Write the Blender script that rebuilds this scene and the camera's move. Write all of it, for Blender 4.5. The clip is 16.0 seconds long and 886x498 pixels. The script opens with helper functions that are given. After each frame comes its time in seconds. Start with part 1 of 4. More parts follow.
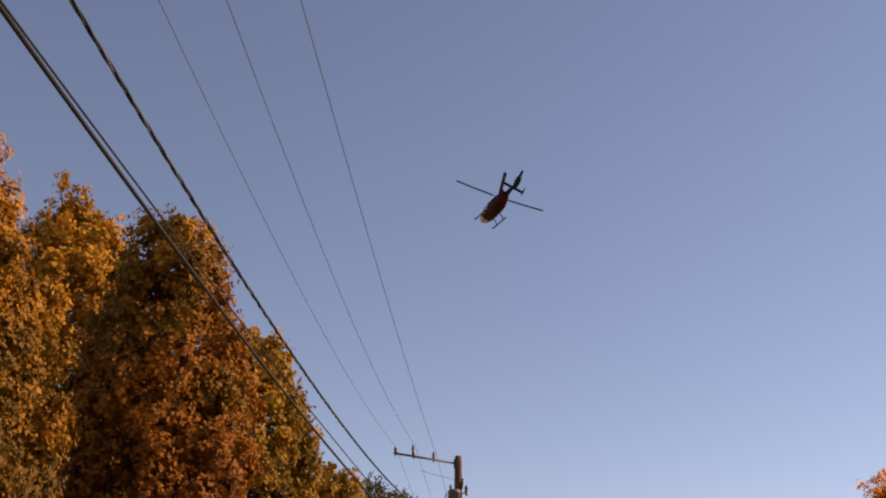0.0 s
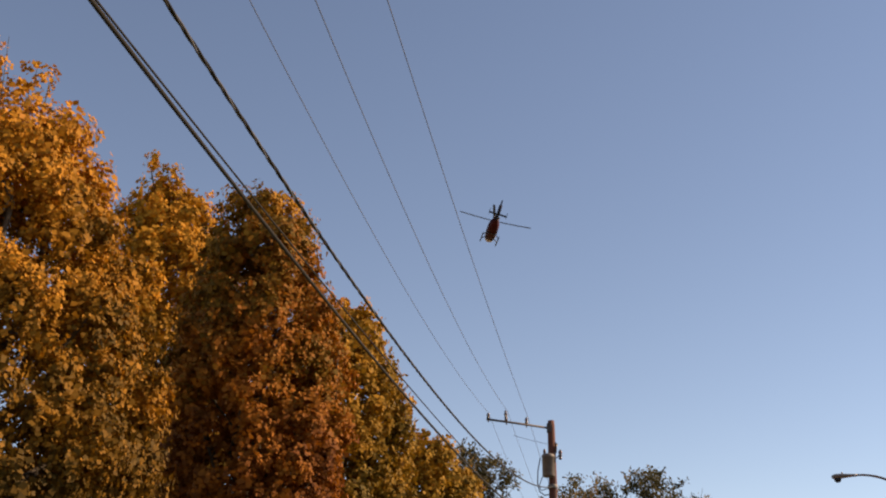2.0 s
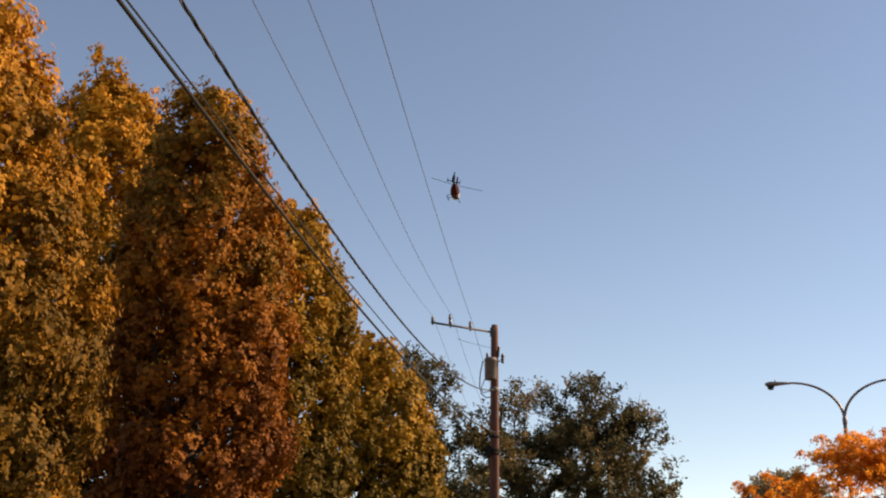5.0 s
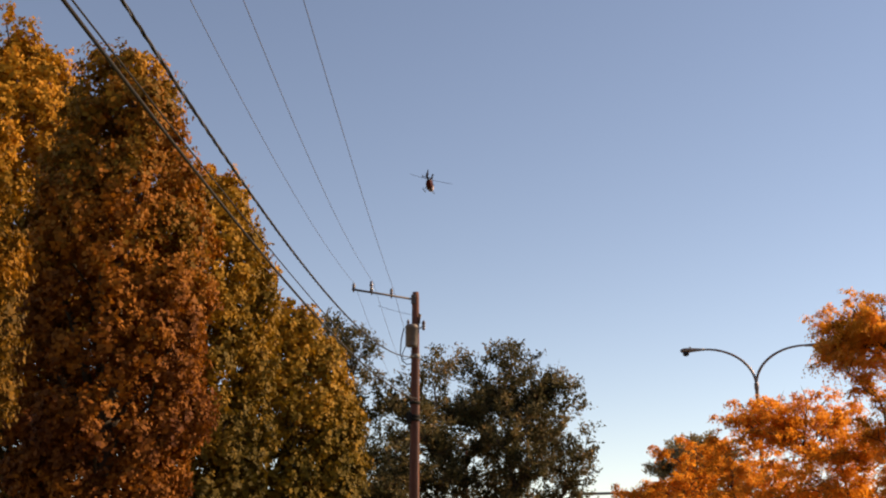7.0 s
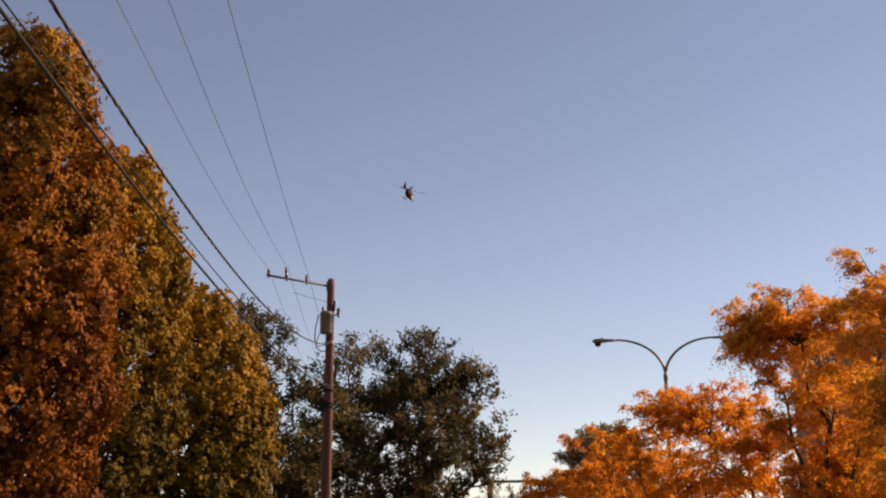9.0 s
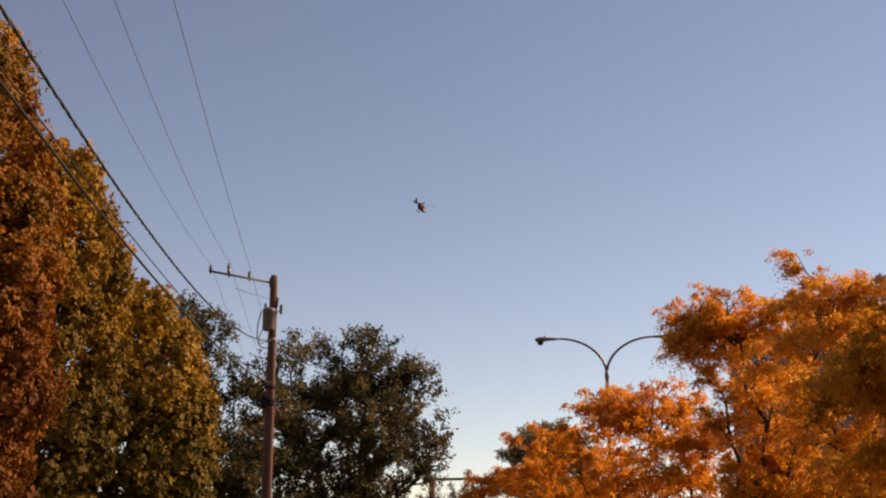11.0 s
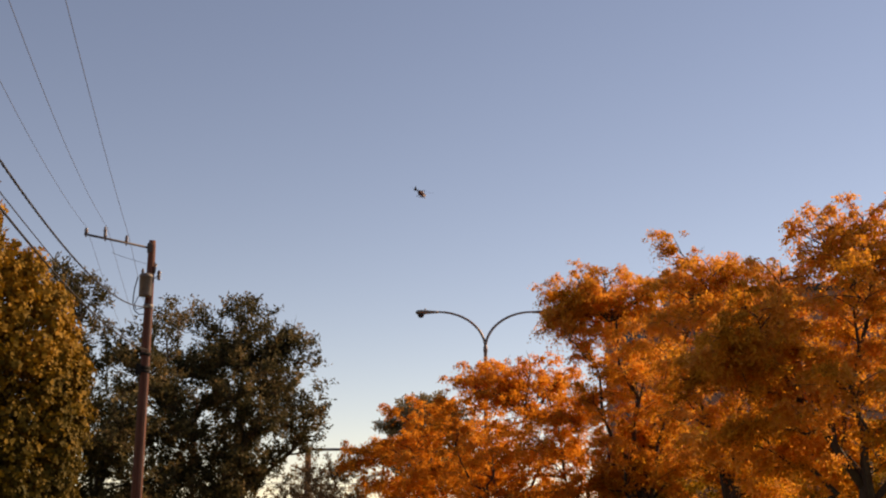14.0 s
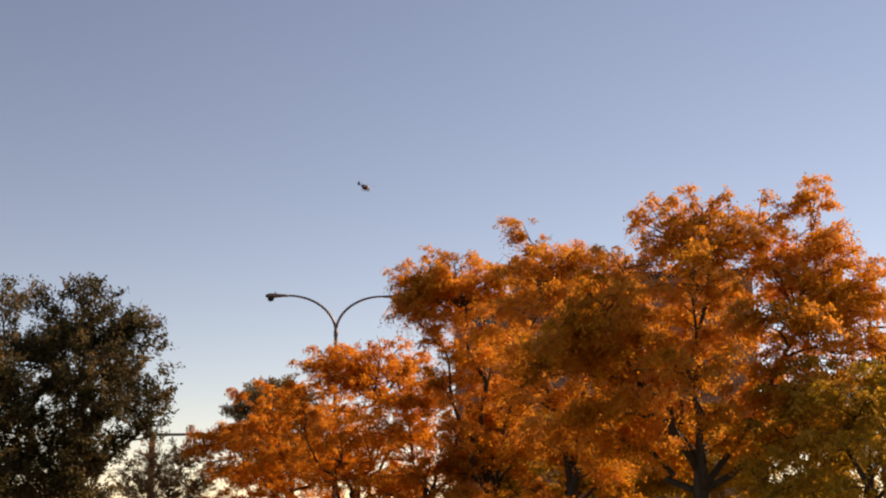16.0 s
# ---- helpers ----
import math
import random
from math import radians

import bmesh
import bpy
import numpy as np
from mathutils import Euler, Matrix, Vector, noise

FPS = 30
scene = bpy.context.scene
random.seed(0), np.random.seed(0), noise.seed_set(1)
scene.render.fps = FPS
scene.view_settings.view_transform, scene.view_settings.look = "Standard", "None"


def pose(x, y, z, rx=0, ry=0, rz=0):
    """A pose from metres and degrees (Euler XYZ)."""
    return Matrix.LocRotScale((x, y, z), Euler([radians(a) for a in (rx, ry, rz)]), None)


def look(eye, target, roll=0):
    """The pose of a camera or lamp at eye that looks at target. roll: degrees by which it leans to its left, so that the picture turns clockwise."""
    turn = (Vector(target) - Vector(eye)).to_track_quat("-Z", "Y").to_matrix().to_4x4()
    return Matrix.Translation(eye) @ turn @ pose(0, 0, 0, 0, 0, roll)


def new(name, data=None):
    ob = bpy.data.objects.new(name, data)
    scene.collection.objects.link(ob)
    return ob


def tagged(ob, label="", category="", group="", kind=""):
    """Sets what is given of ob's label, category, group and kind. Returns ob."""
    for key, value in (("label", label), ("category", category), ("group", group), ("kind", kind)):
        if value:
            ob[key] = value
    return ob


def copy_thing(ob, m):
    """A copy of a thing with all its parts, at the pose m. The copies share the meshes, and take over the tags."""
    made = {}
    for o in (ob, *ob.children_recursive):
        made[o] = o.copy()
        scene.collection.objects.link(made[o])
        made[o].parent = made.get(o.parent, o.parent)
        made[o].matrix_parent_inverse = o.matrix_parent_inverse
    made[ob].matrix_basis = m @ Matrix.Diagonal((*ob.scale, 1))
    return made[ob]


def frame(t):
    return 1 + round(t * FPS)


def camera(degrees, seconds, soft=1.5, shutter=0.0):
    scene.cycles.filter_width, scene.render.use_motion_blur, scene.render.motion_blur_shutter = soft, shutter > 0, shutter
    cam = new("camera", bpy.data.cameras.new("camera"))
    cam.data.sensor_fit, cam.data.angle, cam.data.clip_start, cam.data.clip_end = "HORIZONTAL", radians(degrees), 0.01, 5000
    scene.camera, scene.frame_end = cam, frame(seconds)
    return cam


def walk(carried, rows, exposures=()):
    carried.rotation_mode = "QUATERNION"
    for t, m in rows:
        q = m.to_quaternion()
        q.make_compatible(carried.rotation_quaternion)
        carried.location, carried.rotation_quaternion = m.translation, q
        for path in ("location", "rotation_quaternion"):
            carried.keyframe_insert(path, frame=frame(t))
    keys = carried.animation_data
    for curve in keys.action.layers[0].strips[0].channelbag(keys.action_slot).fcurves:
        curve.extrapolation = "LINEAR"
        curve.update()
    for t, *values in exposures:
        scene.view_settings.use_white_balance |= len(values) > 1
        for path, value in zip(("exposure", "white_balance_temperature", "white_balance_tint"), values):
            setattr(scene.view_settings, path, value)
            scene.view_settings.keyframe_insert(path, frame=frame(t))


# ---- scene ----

# ---- camera: one standing point, turned by hand ----
cam = camera(42.09, 16.0, soft=2.1)
EYE = (0, 0, 1.6)
CAMERA_ROWS = [
    (0.0, pose(0, 0, 1.6, 113.632, -0.611, 2.485)),
    (0.5, pose(0, 0, 1.6, 113.517, -0.311, 3.750)),
    (1.0, pose(0, 0, 1.6, 112.110, -0.396, 4.654)),
    (1.5, pose(0, 0, 1.6, 112.590, -0.423, 6.553)),
    (2.0, pose(0, 0, 1.6, 111.938, -0.433, 7.209)),
    (2.5, pose(0, 0, 1.6, 110.860, -0.534, 9.458)),
    (3.0, pose(0, 0, 1.6, 109.441, -0.651, 7.973)),
    (3.5, pose(0, 0, 1.6, 109.073, -0.427, 8.281)),
    (4.0, pose(0, 0, 1.6, 108.528, -0.347, 6.425)),
    (4.2, pose(0, 0, 1.6, 108.329, -0.577, 5.847)),
    (6.3, pose(0, 0, 1.6, 105.793, -0.322, 2.950)),
    (6.5, pose(0, 0, 1.6, 105.913, -0.325, 2.734)),
    (7.0, pose(0, 0, 1.6, 105.594, -0.054, 0.452)),
    (7.5, pose(0, 0, 1.6, 105.506, -0.100, -0.882)),
    (8.0, pose(0, 0, 1.6, 105.023, -0.248, -1.339)),
    (8.5, pose(0, 0, 1.6, 104.972, 0.226, -2.933)),
    (9.0, pose(0, 0, 1.6, 105.000, -0.000, -3.842)),
    (9.2, pose(0, 0, 1.6, 104.632, 0.001, -4.354)),
    (11.5, pose(0, 0, 1.6, 104.922, 0.100, -7.813)),
    (12.0, pose(0, 0, 1.6, 104.483, 0.006, -9.556)),
    (12.5, pose(0, 0, 1.6, 103.840, -0.046, -10.599)),
    (13.0, pose(0, 0, 1.6, 103.706, 0.111, -9.989)),
    (13.5, pose(0, 0, 1.6, 104.224, -0.136, -10.238)),
    (14.0, pose(0, 0, 1.6, 103.486, -0.112, -12.735)),
    (14.5, pose(0, 0, 1.6, 102.754, 0.144, -15.832)),
    (15.0, pose(0, 0, 1.6, 102.191, 0.632, -17.289)),
    (15.5, pose(0, 0, 1.6, 102.737, 0.609, -18.165)),
    (16.0, pose(0, 0, 1.6, 102.675, 0.666, -20.111)),
]
EXPOSURES = [(0.0, 0.5, 8170, 27.0), (1.0, 0.6, 8170, 23.0), (2.5, 0.68, 7970, 18.0), (4.2, 0.8, 8150, 17.0), (6.3, 0.68, 8170, 17.0), (7.0, 0.7, 8420, 20.0), (7.5, 0.66, 8540, 24.0), (8.0, 0.5, 8690, 26.0), (9.0, 0.52, 8670, 26.0), (12.0, 0.41, 8920, 25.0), (16.0, 0.42, 9020, 26.0)]
walk(cam, CAMERA_ROWS, EXPOSURES)

# ---- daylight: low sun on the right of the street, clear sky ----
SUN_AZ, SUN_EL = 73.0, 31.0      # degrees to the right of +y, and up
world = bpy.data.worlds.new("sky")
scene.world = world
world.use_nodes = True
wn = world.node_tree
sky = wn.nodes.new("ShaderNodeTexSky")
sky.sky_type = "NISHITA"
sky.sun_disc = False
sky.sun_elevation = radians(SUN_EL)
sky.sun_rotation = radians(SUN_AZ)
sky.altitude = 1500
sky.air_density = 1.0
sky.dust_density = 0.05
sky.ozone_density = 1.5
wn.nodes["Background"].inputs["Strength"].default_value = 0.104
wn.links.new(sky.outputs[0], wn.nodes["Background"].inputs["Color"])
sun_data = bpy.data.lights.new("sun", "SUN")
sun_data.energy, sun_data.angle, sun_data.color = 5.0, radians(0.5), (1.0, 0.80, 0.56)
sun = new("sun", sun_data)
sx, sy = math.sin(radians(SUN_AZ)), math.cos(radians(SUN_AZ))
sun.matrix_world = look((60 * sx, 60 * sy, 60 * math.tan(radians(SUN_EL))), (0, 0, 0))


# ---- materials ----
def material(name):
    m = bpy.data.materials.new(name)
    m.use_nodes = True
    nt = m.node_tree
    return m, nt, nt.nodes["Principled BSDF"]


def ramp(nt, stops):
    r = nt.nodes.new("ShaderNodeValToRGB")
    e = r.color_ramp.elements
    while len(e) < len(stops):
        e.new(0.5)
    for k, (p, c) in zip(e, stops):
        k.position, k.color = p, (*c, 1)
    return r


def rough_surface(name, dark, light, scale=8.0, rough=0.8, metal=0.0, stretch=(1, 1, 1), bump=0.3, fine=60.0):
    """Two scales of noise between two colours, with relief."""
    m, nt, bsdf = material(name)
    tc = nt.nodes.new("ShaderNodeTexCoord")
    mp = nt.nodes.new("ShaderNodeMapping")
    mp.inputs["Scale"].default_value = stretch
    nt.links.new(tc.outputs["Object"], mp.inputs["Vector"])
    big, small = nt.nodes.new("ShaderNodeTexNoise"), nt.nodes.new("ShaderNodeTexNoise")
    big.inputs["Scale"].default_value, small.inputs["Scale"].default_value = scale, fine
    big.inputs["Detail"].default_value, small.inputs["Detail"].default_value = 4, 6
    for n in (big, small):
        nt.links.new(mp.outputs[0], n.inputs["Vector"])
    mix = nt.nodes.new("ShaderNodeMath")
    mix.operation = "MULTIPLY_ADD"
    mix.inputs[1].default_value = 0.45
    half = nt.nodes.new("ShaderNodeMath")
    half.operation = "MULTIPLY"
    half.inputs[1].default_value = 0.55
    nt.links.new(big.outputs["Fac"], half.inputs[0])
    nt.links.new(small.outputs["Fac"], mix.inputs[0])
    nt.links.new(half.outputs[0], mix.inputs[2])
    r = ramp(nt, [(0.32, dark), (0.68, light)])
    nt.links.new(mix.outputs[0], r.inputs[0])
    nt.links.new(r.outputs[0], bsdf.inputs["Base Color"])
    bp = nt.nodes.new("ShaderNodeBump")
    bp.inputs["Strength"].default_value, bp.inputs["Distance"].default_value = bump, 0.02
    nt.links.new(mix.outputs[0], bp.inputs["Height"])
    nt.links.new(bp.outputs[0], bsdf.inputs["Normal"])
    bsdf.inputs["Roughness"].default_value, bsdf.inputs["Metallic"].default_value = rough, metal
    return m


def leaf_material(name, colours, translucent=0.08, patch=0.62, patch_scale=0.9, ripe_shade=None):
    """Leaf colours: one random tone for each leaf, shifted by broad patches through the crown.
    ripe_shade: two heights between which the crown turns from its first colours to its last: partly autumn hue, partly
    painted shade that darkens the lower crown."""
    m, nt, bsdf = material(name)
    geo = nt.nodes.new("ShaderNodeNewGeometry")
    tc = nt.nodes.new("ShaderNodeTexCoord")
    nz = nt.nodes.new("ShaderNodeTexNoise")
    nz.inputs["Scale"].default_value, nz.inputs["Detail"].default_value = patch_scale, 2
    nt.links.new(tc.outputs["Object"], nz.inputs["Vector"])
    spread = nt.nodes.new("ShaderNodeMapRange")
    for k, v in (("From Min", 0.3), ("From Max", 0.7)):
        spread.inputs[k].default_value = v
    nt.links.new(nz.outputs["Fac"], spread.inputs["Value"])
    mx = nt.nodes.new("ShaderNodeMix")
    mx.inputs["Factor"].default_value = patch
    nt.links.new(geo.outputs["Random Per Island"], mx.inputs["A"])
    nt.links.new(spread.outputs[0], mx.inputs["B"])
    tone = mx.outputs["Result"]
    # height blend: autumn hue, plus shade on the lower crown painted as darker leaves
    if ripe_shade:
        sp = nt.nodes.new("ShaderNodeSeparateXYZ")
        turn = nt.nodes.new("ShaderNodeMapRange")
        turn.inputs["From Min"].default_value, turn.inputs["From Max"].default_value = ripe_shade
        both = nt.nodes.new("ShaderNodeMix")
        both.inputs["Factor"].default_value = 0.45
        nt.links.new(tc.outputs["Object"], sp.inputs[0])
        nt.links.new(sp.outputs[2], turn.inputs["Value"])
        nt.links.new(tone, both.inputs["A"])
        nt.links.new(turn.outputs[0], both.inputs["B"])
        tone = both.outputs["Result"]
    n = len(colours)
    r = ramp(nt, [(0.12 + 0.76 * i / (n - 1), c) for i, c in enumerate(colours)])
    nt.links.new(tone, r.inputs[0])
    nt.links.new(r.outputs[0], bsdf.inputs["Base Color"])
    bsdf.inputs["Roughness"].default_value = 0.7
    bsdf.inputs["Specular IOR Level"].default_value = 0.15
    tr = nt.nodes.new("ShaderNodeBsdfTranslucent")
    nt.links.new(r.outputs[0], tr.inputs["Color"])
    ms = nt.nodes.new("ShaderNodeMixShader")
    ms.inputs[0].default_value = translucent
    nt.links.new(bsdf.outputs[0], ms.inputs[1])
    nt.links.new(tr.outputs[0], ms.inputs[2])
    nt.links.new(ms.outputs[0], nt.nodes["Material Output"].inputs["Surface"])
    return m


# left row: dark first colours also stand in for shade low on the crowns
LEAF_GOLD = leaf_material("golden_oak_leaf", [(.052, .032, .005), (.120, .064, .009), (.285, .130, .014), (.49, .215, .022), (.60, .27, .08)], translucent=0.24, ripe_shade=(4.0, 11.5))
LEAF_OLIVE = leaf_material("olive_gold_leaf", [(.040, .033, .006), (.11, .070, .010), (.32, .160, .016), (.54, .245, .024)], translucent=0.24, ripe_shade=(4.5, 11.5))
LEAF_SUNNY = leaf_material("gold_olive_leaf", [(.042, .036, .007), (.112, .073, .010), (.28, .150, .016), (.47, .225, .022)], translucent=0.24, ripe_shade=(3.0, 11.0))
LEAF_RUST = leaf_material("rust_leaf", [(.082, .023, .007), (.175, .058, .010), (.32, .114, .014), (.135, .080, .011), (.42, .20, .023)], translucent=0.28, patch_scale=0.7, ripe_shade=(4.5, 12.0))
LEAF_GREEN = leaf_material("green_gold_leaf", [(.046, .042, .008), (.124, .084, .011), (.30, .165, .018), (.50, .24, .024)], translucent=0.24, ripe_shade=(2.0, 9.5))
LEAF_OAK = leaf_material("grey_green_leaf", [(.022, .023, .010), (.052, .050, .021), (.135, .110, .047), (.30, .20, .09)], translucent=0.32)
LEAF_FAR = leaf_material("far_green_leaf", [(.10, .09, .055), (.20, .165, .09), (.36, .24, .12)], translucent=0.5)
LEAF_BROWN = leaf_material("olive_brown_leaf", [(.13, .085, .045), (.26, .155, .075), (.42, .23, .10)], translucent=0.5)
LEAF_ORANGE = leaf_material("orange_locust_leaf", [(.37, .150, .015), (.61, .268, .027), (.76, .36, .046), (.78, .33, .075), (.80, .45, .12)], translucent=0.6)
LEAF_DEEP = leaf_material("deep_orange_leaf", [(.45, .160, .018), (.68, .265, .03), (.79, .335, .05), (.80, .42, .09)], translucent=0.68)
LEAF_YELLOW = leaf_material("yellow_locust_leaf", [(.19, .145, .016), (.37, .245, .025), (.57, .33, .045), (.68, .42, .085)], translucent=0.5)
BARK = rough_surface("bark", (.030, .022, .016), (.085, .065, .048), 6, 0.95, 0, (1, 1, .25), 0.8, 40)
POLE_WOOD = rough_surface("weathered_pole_wood", (.048, .016, .012), (.15, .054, .037), 5, 0.85, 0, (6, 6, .25), 0.5, 30)
GALV = rough_surface("galvanised_steel", (.09, .085, .085), (.18, .17, .17), 12, 0.6, 0.3, bump=0.1)
ARM_STEEL = rough_surface("dark_weathered_steel", (.035, .030, .030), (.07, .06, .06), 12, 0.7, 0.1, bump=0.1)
LAMP_STEEL = rough_surface("painted_lamp_steel", (.11, .08, .07), (.20, .15, .13), 9, 0.5, 0.35, bump=0.1)
LAMP_HEAD = rough_surface("lamp_head_paint", (.11, .095, .085), (.2, .17, .15), 14, 0.5, 0.2, bump=0.1)
TRANSFORMER = rough_surface("transformer_grey", (.08, .07, .068), (.16, .145, .14), 7, 0.6, 0.2, bump=0.1)
PORCELAIN = rough_surface("brown_porcelain", (.05, .03, .025), (.10, .06, .05), 20, 0.3, bump=0.05)
WIRE = rough_surface("aluminium_wire", (.045, .05, .065), (.075, .08, .10), 2, 0.8, 0.0, bump=0.0, fine=8)
CABLE = rough_surface("black_cable_sheath", (.004, .004, .004), (.010, .009, .009), 20, 0.95, bump=0.1)
CORNICE = rough_surface("dark_roof_edge", (.03, .025, .022), (.07, .055, .05), 2, 0.8)
GROUND = rough_surface("grass_ground", (.10, .095, .035), (.25, .21, .10), 0.35, 0.95, bump=0.6, fine=9)
GREEN_GLASS_M, _nt, _b = material("window_glass")
_b.inputs["Base Color"].default_value, _b.inputs["Roughness"].default_value, _b.inputs["Metallic"].default_value = (.05, .06, .07, 1), 0.08, 0.0
HELI_RED = rough_surface("helicopter_red", (.03, .003, .005), (.055, .005, .008), 1.2, 0.6, bump=0.02)
HELI_CREAM = rough_surface("helicopter_cream", (.34, .27, .28), (.44, .36, .38), 1.2, 0.5, bump=0.02)
HELI_NAVY = rough_surface("helicopter_navy", (.008, .009, .02), (.018, .02, .04), 1.2, 0.85, bump=0.02)
ROTOR_GREY = rough_surface("rotor_blade_grey", (.015, .015, .018), (.04, .04, .045), 3, 0.5, bump=0.02)
for _m in (HELI_RED, HELI_CREAM, HELI_NAVY, ROTOR_GREY):
    _m.node_tree.nodes["Principled BSDF"].inputs["Specular IOR Level"].default_value = 0.12
HELI_GLASS, _nt, _b = material("tinted_canopy")
_b.inputs["Base Color"].default_value, _b.inputs["Roughness"].default_value = (.012, .012, .016, 1), 0.3
_b.inputs["Specular IOR Level"].default_value = 0.25


def brick_material():
    m, nt, bsdf = material("red_brick")
    tc = nt.nodes.new("ShaderNodeTexCoord")
    sp = nt.nodes.new("ShaderNodeSeparateXYZ")
    cb = nt.nodes.new("ShaderNodeCombineXYZ")
    ad = nt.nodes.new("ShaderNodeMath")
    nt.links.new(tc.outputs["Object"], sp.inputs[0])
    nt.links.new(sp.outputs[0], ad.inputs[0])
    nt.links.new(sp.outputs[1], ad.inputs[1])
    nt.links.new(ad.outputs[0], cb.inputs[0])
    nt.links.new(sp.outputs[2], cb.inputs[1])
    bk = nt.nodes.new("ShaderNodeTexBrick")
    bk.inputs["Scale"].default_value = 1.0
    bk.inputs["Brick Width"].default_value, bk.inputs["Row Height"].default_value, bk.inputs["Mortar Size"].default_value = 0.21, 0.075, 0.008
    bk.inputs["Color1"].default_value, bk.inputs["Color2"].default_value, bk.inputs["Mortar"].default_value = (.30, .12, .07, 1), (.22, .085, .055, 1), (.33, .28, .24, 1)
    nt.links.new(cb.outputs[0], bk.inputs["Vector"])
    nt.links.new(bk.outputs["Color"], bsdf.inputs["Base Color"])
    bsdf.inputs["Roughness"].default_value = 0.9
    return m


BRICK = brick_material()


# ---- mesh helpers ----
def mesh_from(name, verts, faces, mat, smooth=False):
    me = bpy.data.meshes.new(name)
    me.from_pydata([tuple(v) for v in verts], [], faces)
    me.materials.append(mat)
    if smooth:
        me.polygons.foreach_set("use_smooth", [True] * len(me.polygons))
    me.update()
    return me


def child(name, me, parent, label=""):
    ob = new(name, me)
    ob.parent = parent
    return tagged(ob, label)


def thing(name, label, category, group="", at=(0, 0, 0), rz=0.0):
    ob = new(name)
    ob.matrix_basis = pose(*at, 0, 0, rz)
    ob.empty_display_size = 0.3
    return tagged(ob, label, category, group)


def part(name, bm, mat, parent, label="", smooth=False):
    me = bpy.data.meshes.new(name)
    bm.to_mesh(me)
    bm.free()
    me.materials.append(mat)
    if smooth:
        me.polygons.foreach_set("use_smooth", [True] * len(me.polygons))
    return child(name, me, parent, label)


def tube_into(verts, faces, pts, radii, sides=8, cap=True):
    """A tapered tube along pts, appended to the lists."""
    pts = [Vector(p) for p in pts]
    base, ref = len(verts), Vector((0.31, 0.83, 0.46))
    for i, p in enumerate(pts):
        d = (pts[min(i + 1, len(pts) - 1)] - pts[max(i - 1, 0)]).normalized()
        u = d.cross(ref)
        u = u.normalized() if u.length > 1e-4 else d.orthogonal().normalized()
        v = d.cross(u)
        for k in range(sides):
            a = 2 * math.pi * k / sides
            verts.append(p + (u * math.cos(a) + v * math.sin(a)) * radii[i])
    for i in range(len(pts) - 1):
        for k in range(sides):
            a, b = base + i * sides + k, base + i * sides + (k + 1) % sides
            faces.append((a, b, b + sides, a + sides))
    if cap:
        faces.append(tuple(base + k for k in reversed(range(sides))))
        faces.append(tuple(base + (len(pts) - 1) * sides + k for k in range(sides)))


def tube(name, pts, radii, mat, parent, label="", sides=8):
    v, f = [], []
    if not hasattr(radii, "__len__"):
        radii = [radii] * len(pts)
    tube_into(v, f, pts, radii, sides)
    return child(name, mesh_from(name, v, f, mat, True), parent, label)


def lathe(name, profile, mat, parent, m=Matrix.Identity(4), sides=16, label=""):
    """A turned body: profile rows of (radius, height) round the local z axis."""
    v, f = [], []
    for r, z in profile:
        for k in range(sides):
            a = 2 * math.pi * k / sides
            v.append(m @ Vector((r * math.cos(a), r * math.sin(a), z)))
    for i in range(len(profile) - 1):
        for k in range(sides):
            a, b = i * sides + k, i * sides + (k + 1) % sides
            f.append((a, b, b + sides, a + sides))
    f.append(tuple(reversed(range(sides))))
    f.append(tuple((len(profile) - 1) * sides + k for k in range(sides)))
    return child(name, mesh_from(name, v, f, mat, True), parent, label)


def loft(name, sections, mat, parent, label="", smooth=True):
    """A body through closed rings of equal length."""
    n = len(sections[0])
    v = [p for s in sections for p in s]
    f = [(i * n + k, i * n + (k + 1) % n, (i + 1) * n + (k + 1) % n, (i + 1) * n + k) for i in range(len(sections) - 1) for k in range(n)]
    f += [tuple(reversed(range(n))), tuple((len(sections) - 1) * n + k for k in range(n))]
    return child(name, mesh_from(name, v, f, mat, smooth), parent, label)


def slab(name, size, at, mat, parent, bevel=0.02, label="", m=Matrix.Identity(4)):
    bm = bmesh.new()
    bmesh.ops.create_cube(bm, size=1)
    bmesh.ops.scale(bm, vec=size, verts=bm.verts)
    if bevel:
        bmesh.ops.bevel(bm, geom=list(bm.edges), offset=bevel, segments=1, affect="EDGES")
    bmesh.ops.translate(bm, vec=at, verts=bm.verts)
    bmesh.ops.transform(bm, matrix=m, verts=bm.verts)
    return part(name, bm, mat, parent, label)


# ---- ground ----
def ground():
    v, f = [], []
    rings = [0.0, 6, 14, 26, 44, 70, 120, 220, 420, 900, 2200]
    for r in rings[1:]:
        for k in range(48):
            a = 2 * math.pi * k / 48
            v.append((r * math.cos(a), r * math.sin(a), 0.0))
    v.append((0, 0, 0))
    for k in range(48):
        f.append((len(v) - 1, k, (k + 1) % 48))
    for i in range(len(rings) - 2):
        for k in range(48):
            a, b = i * 48 + k, i * 48 + (k + 1) % 48
            f.append((a, a + 48, b + 48, b))
    ob = new("ground", mesh_from("ground", v, f, GROUND))
    tagged(ob, "dry autumn grass ground reaching the horizon", "ground", kind="structure")


ground()


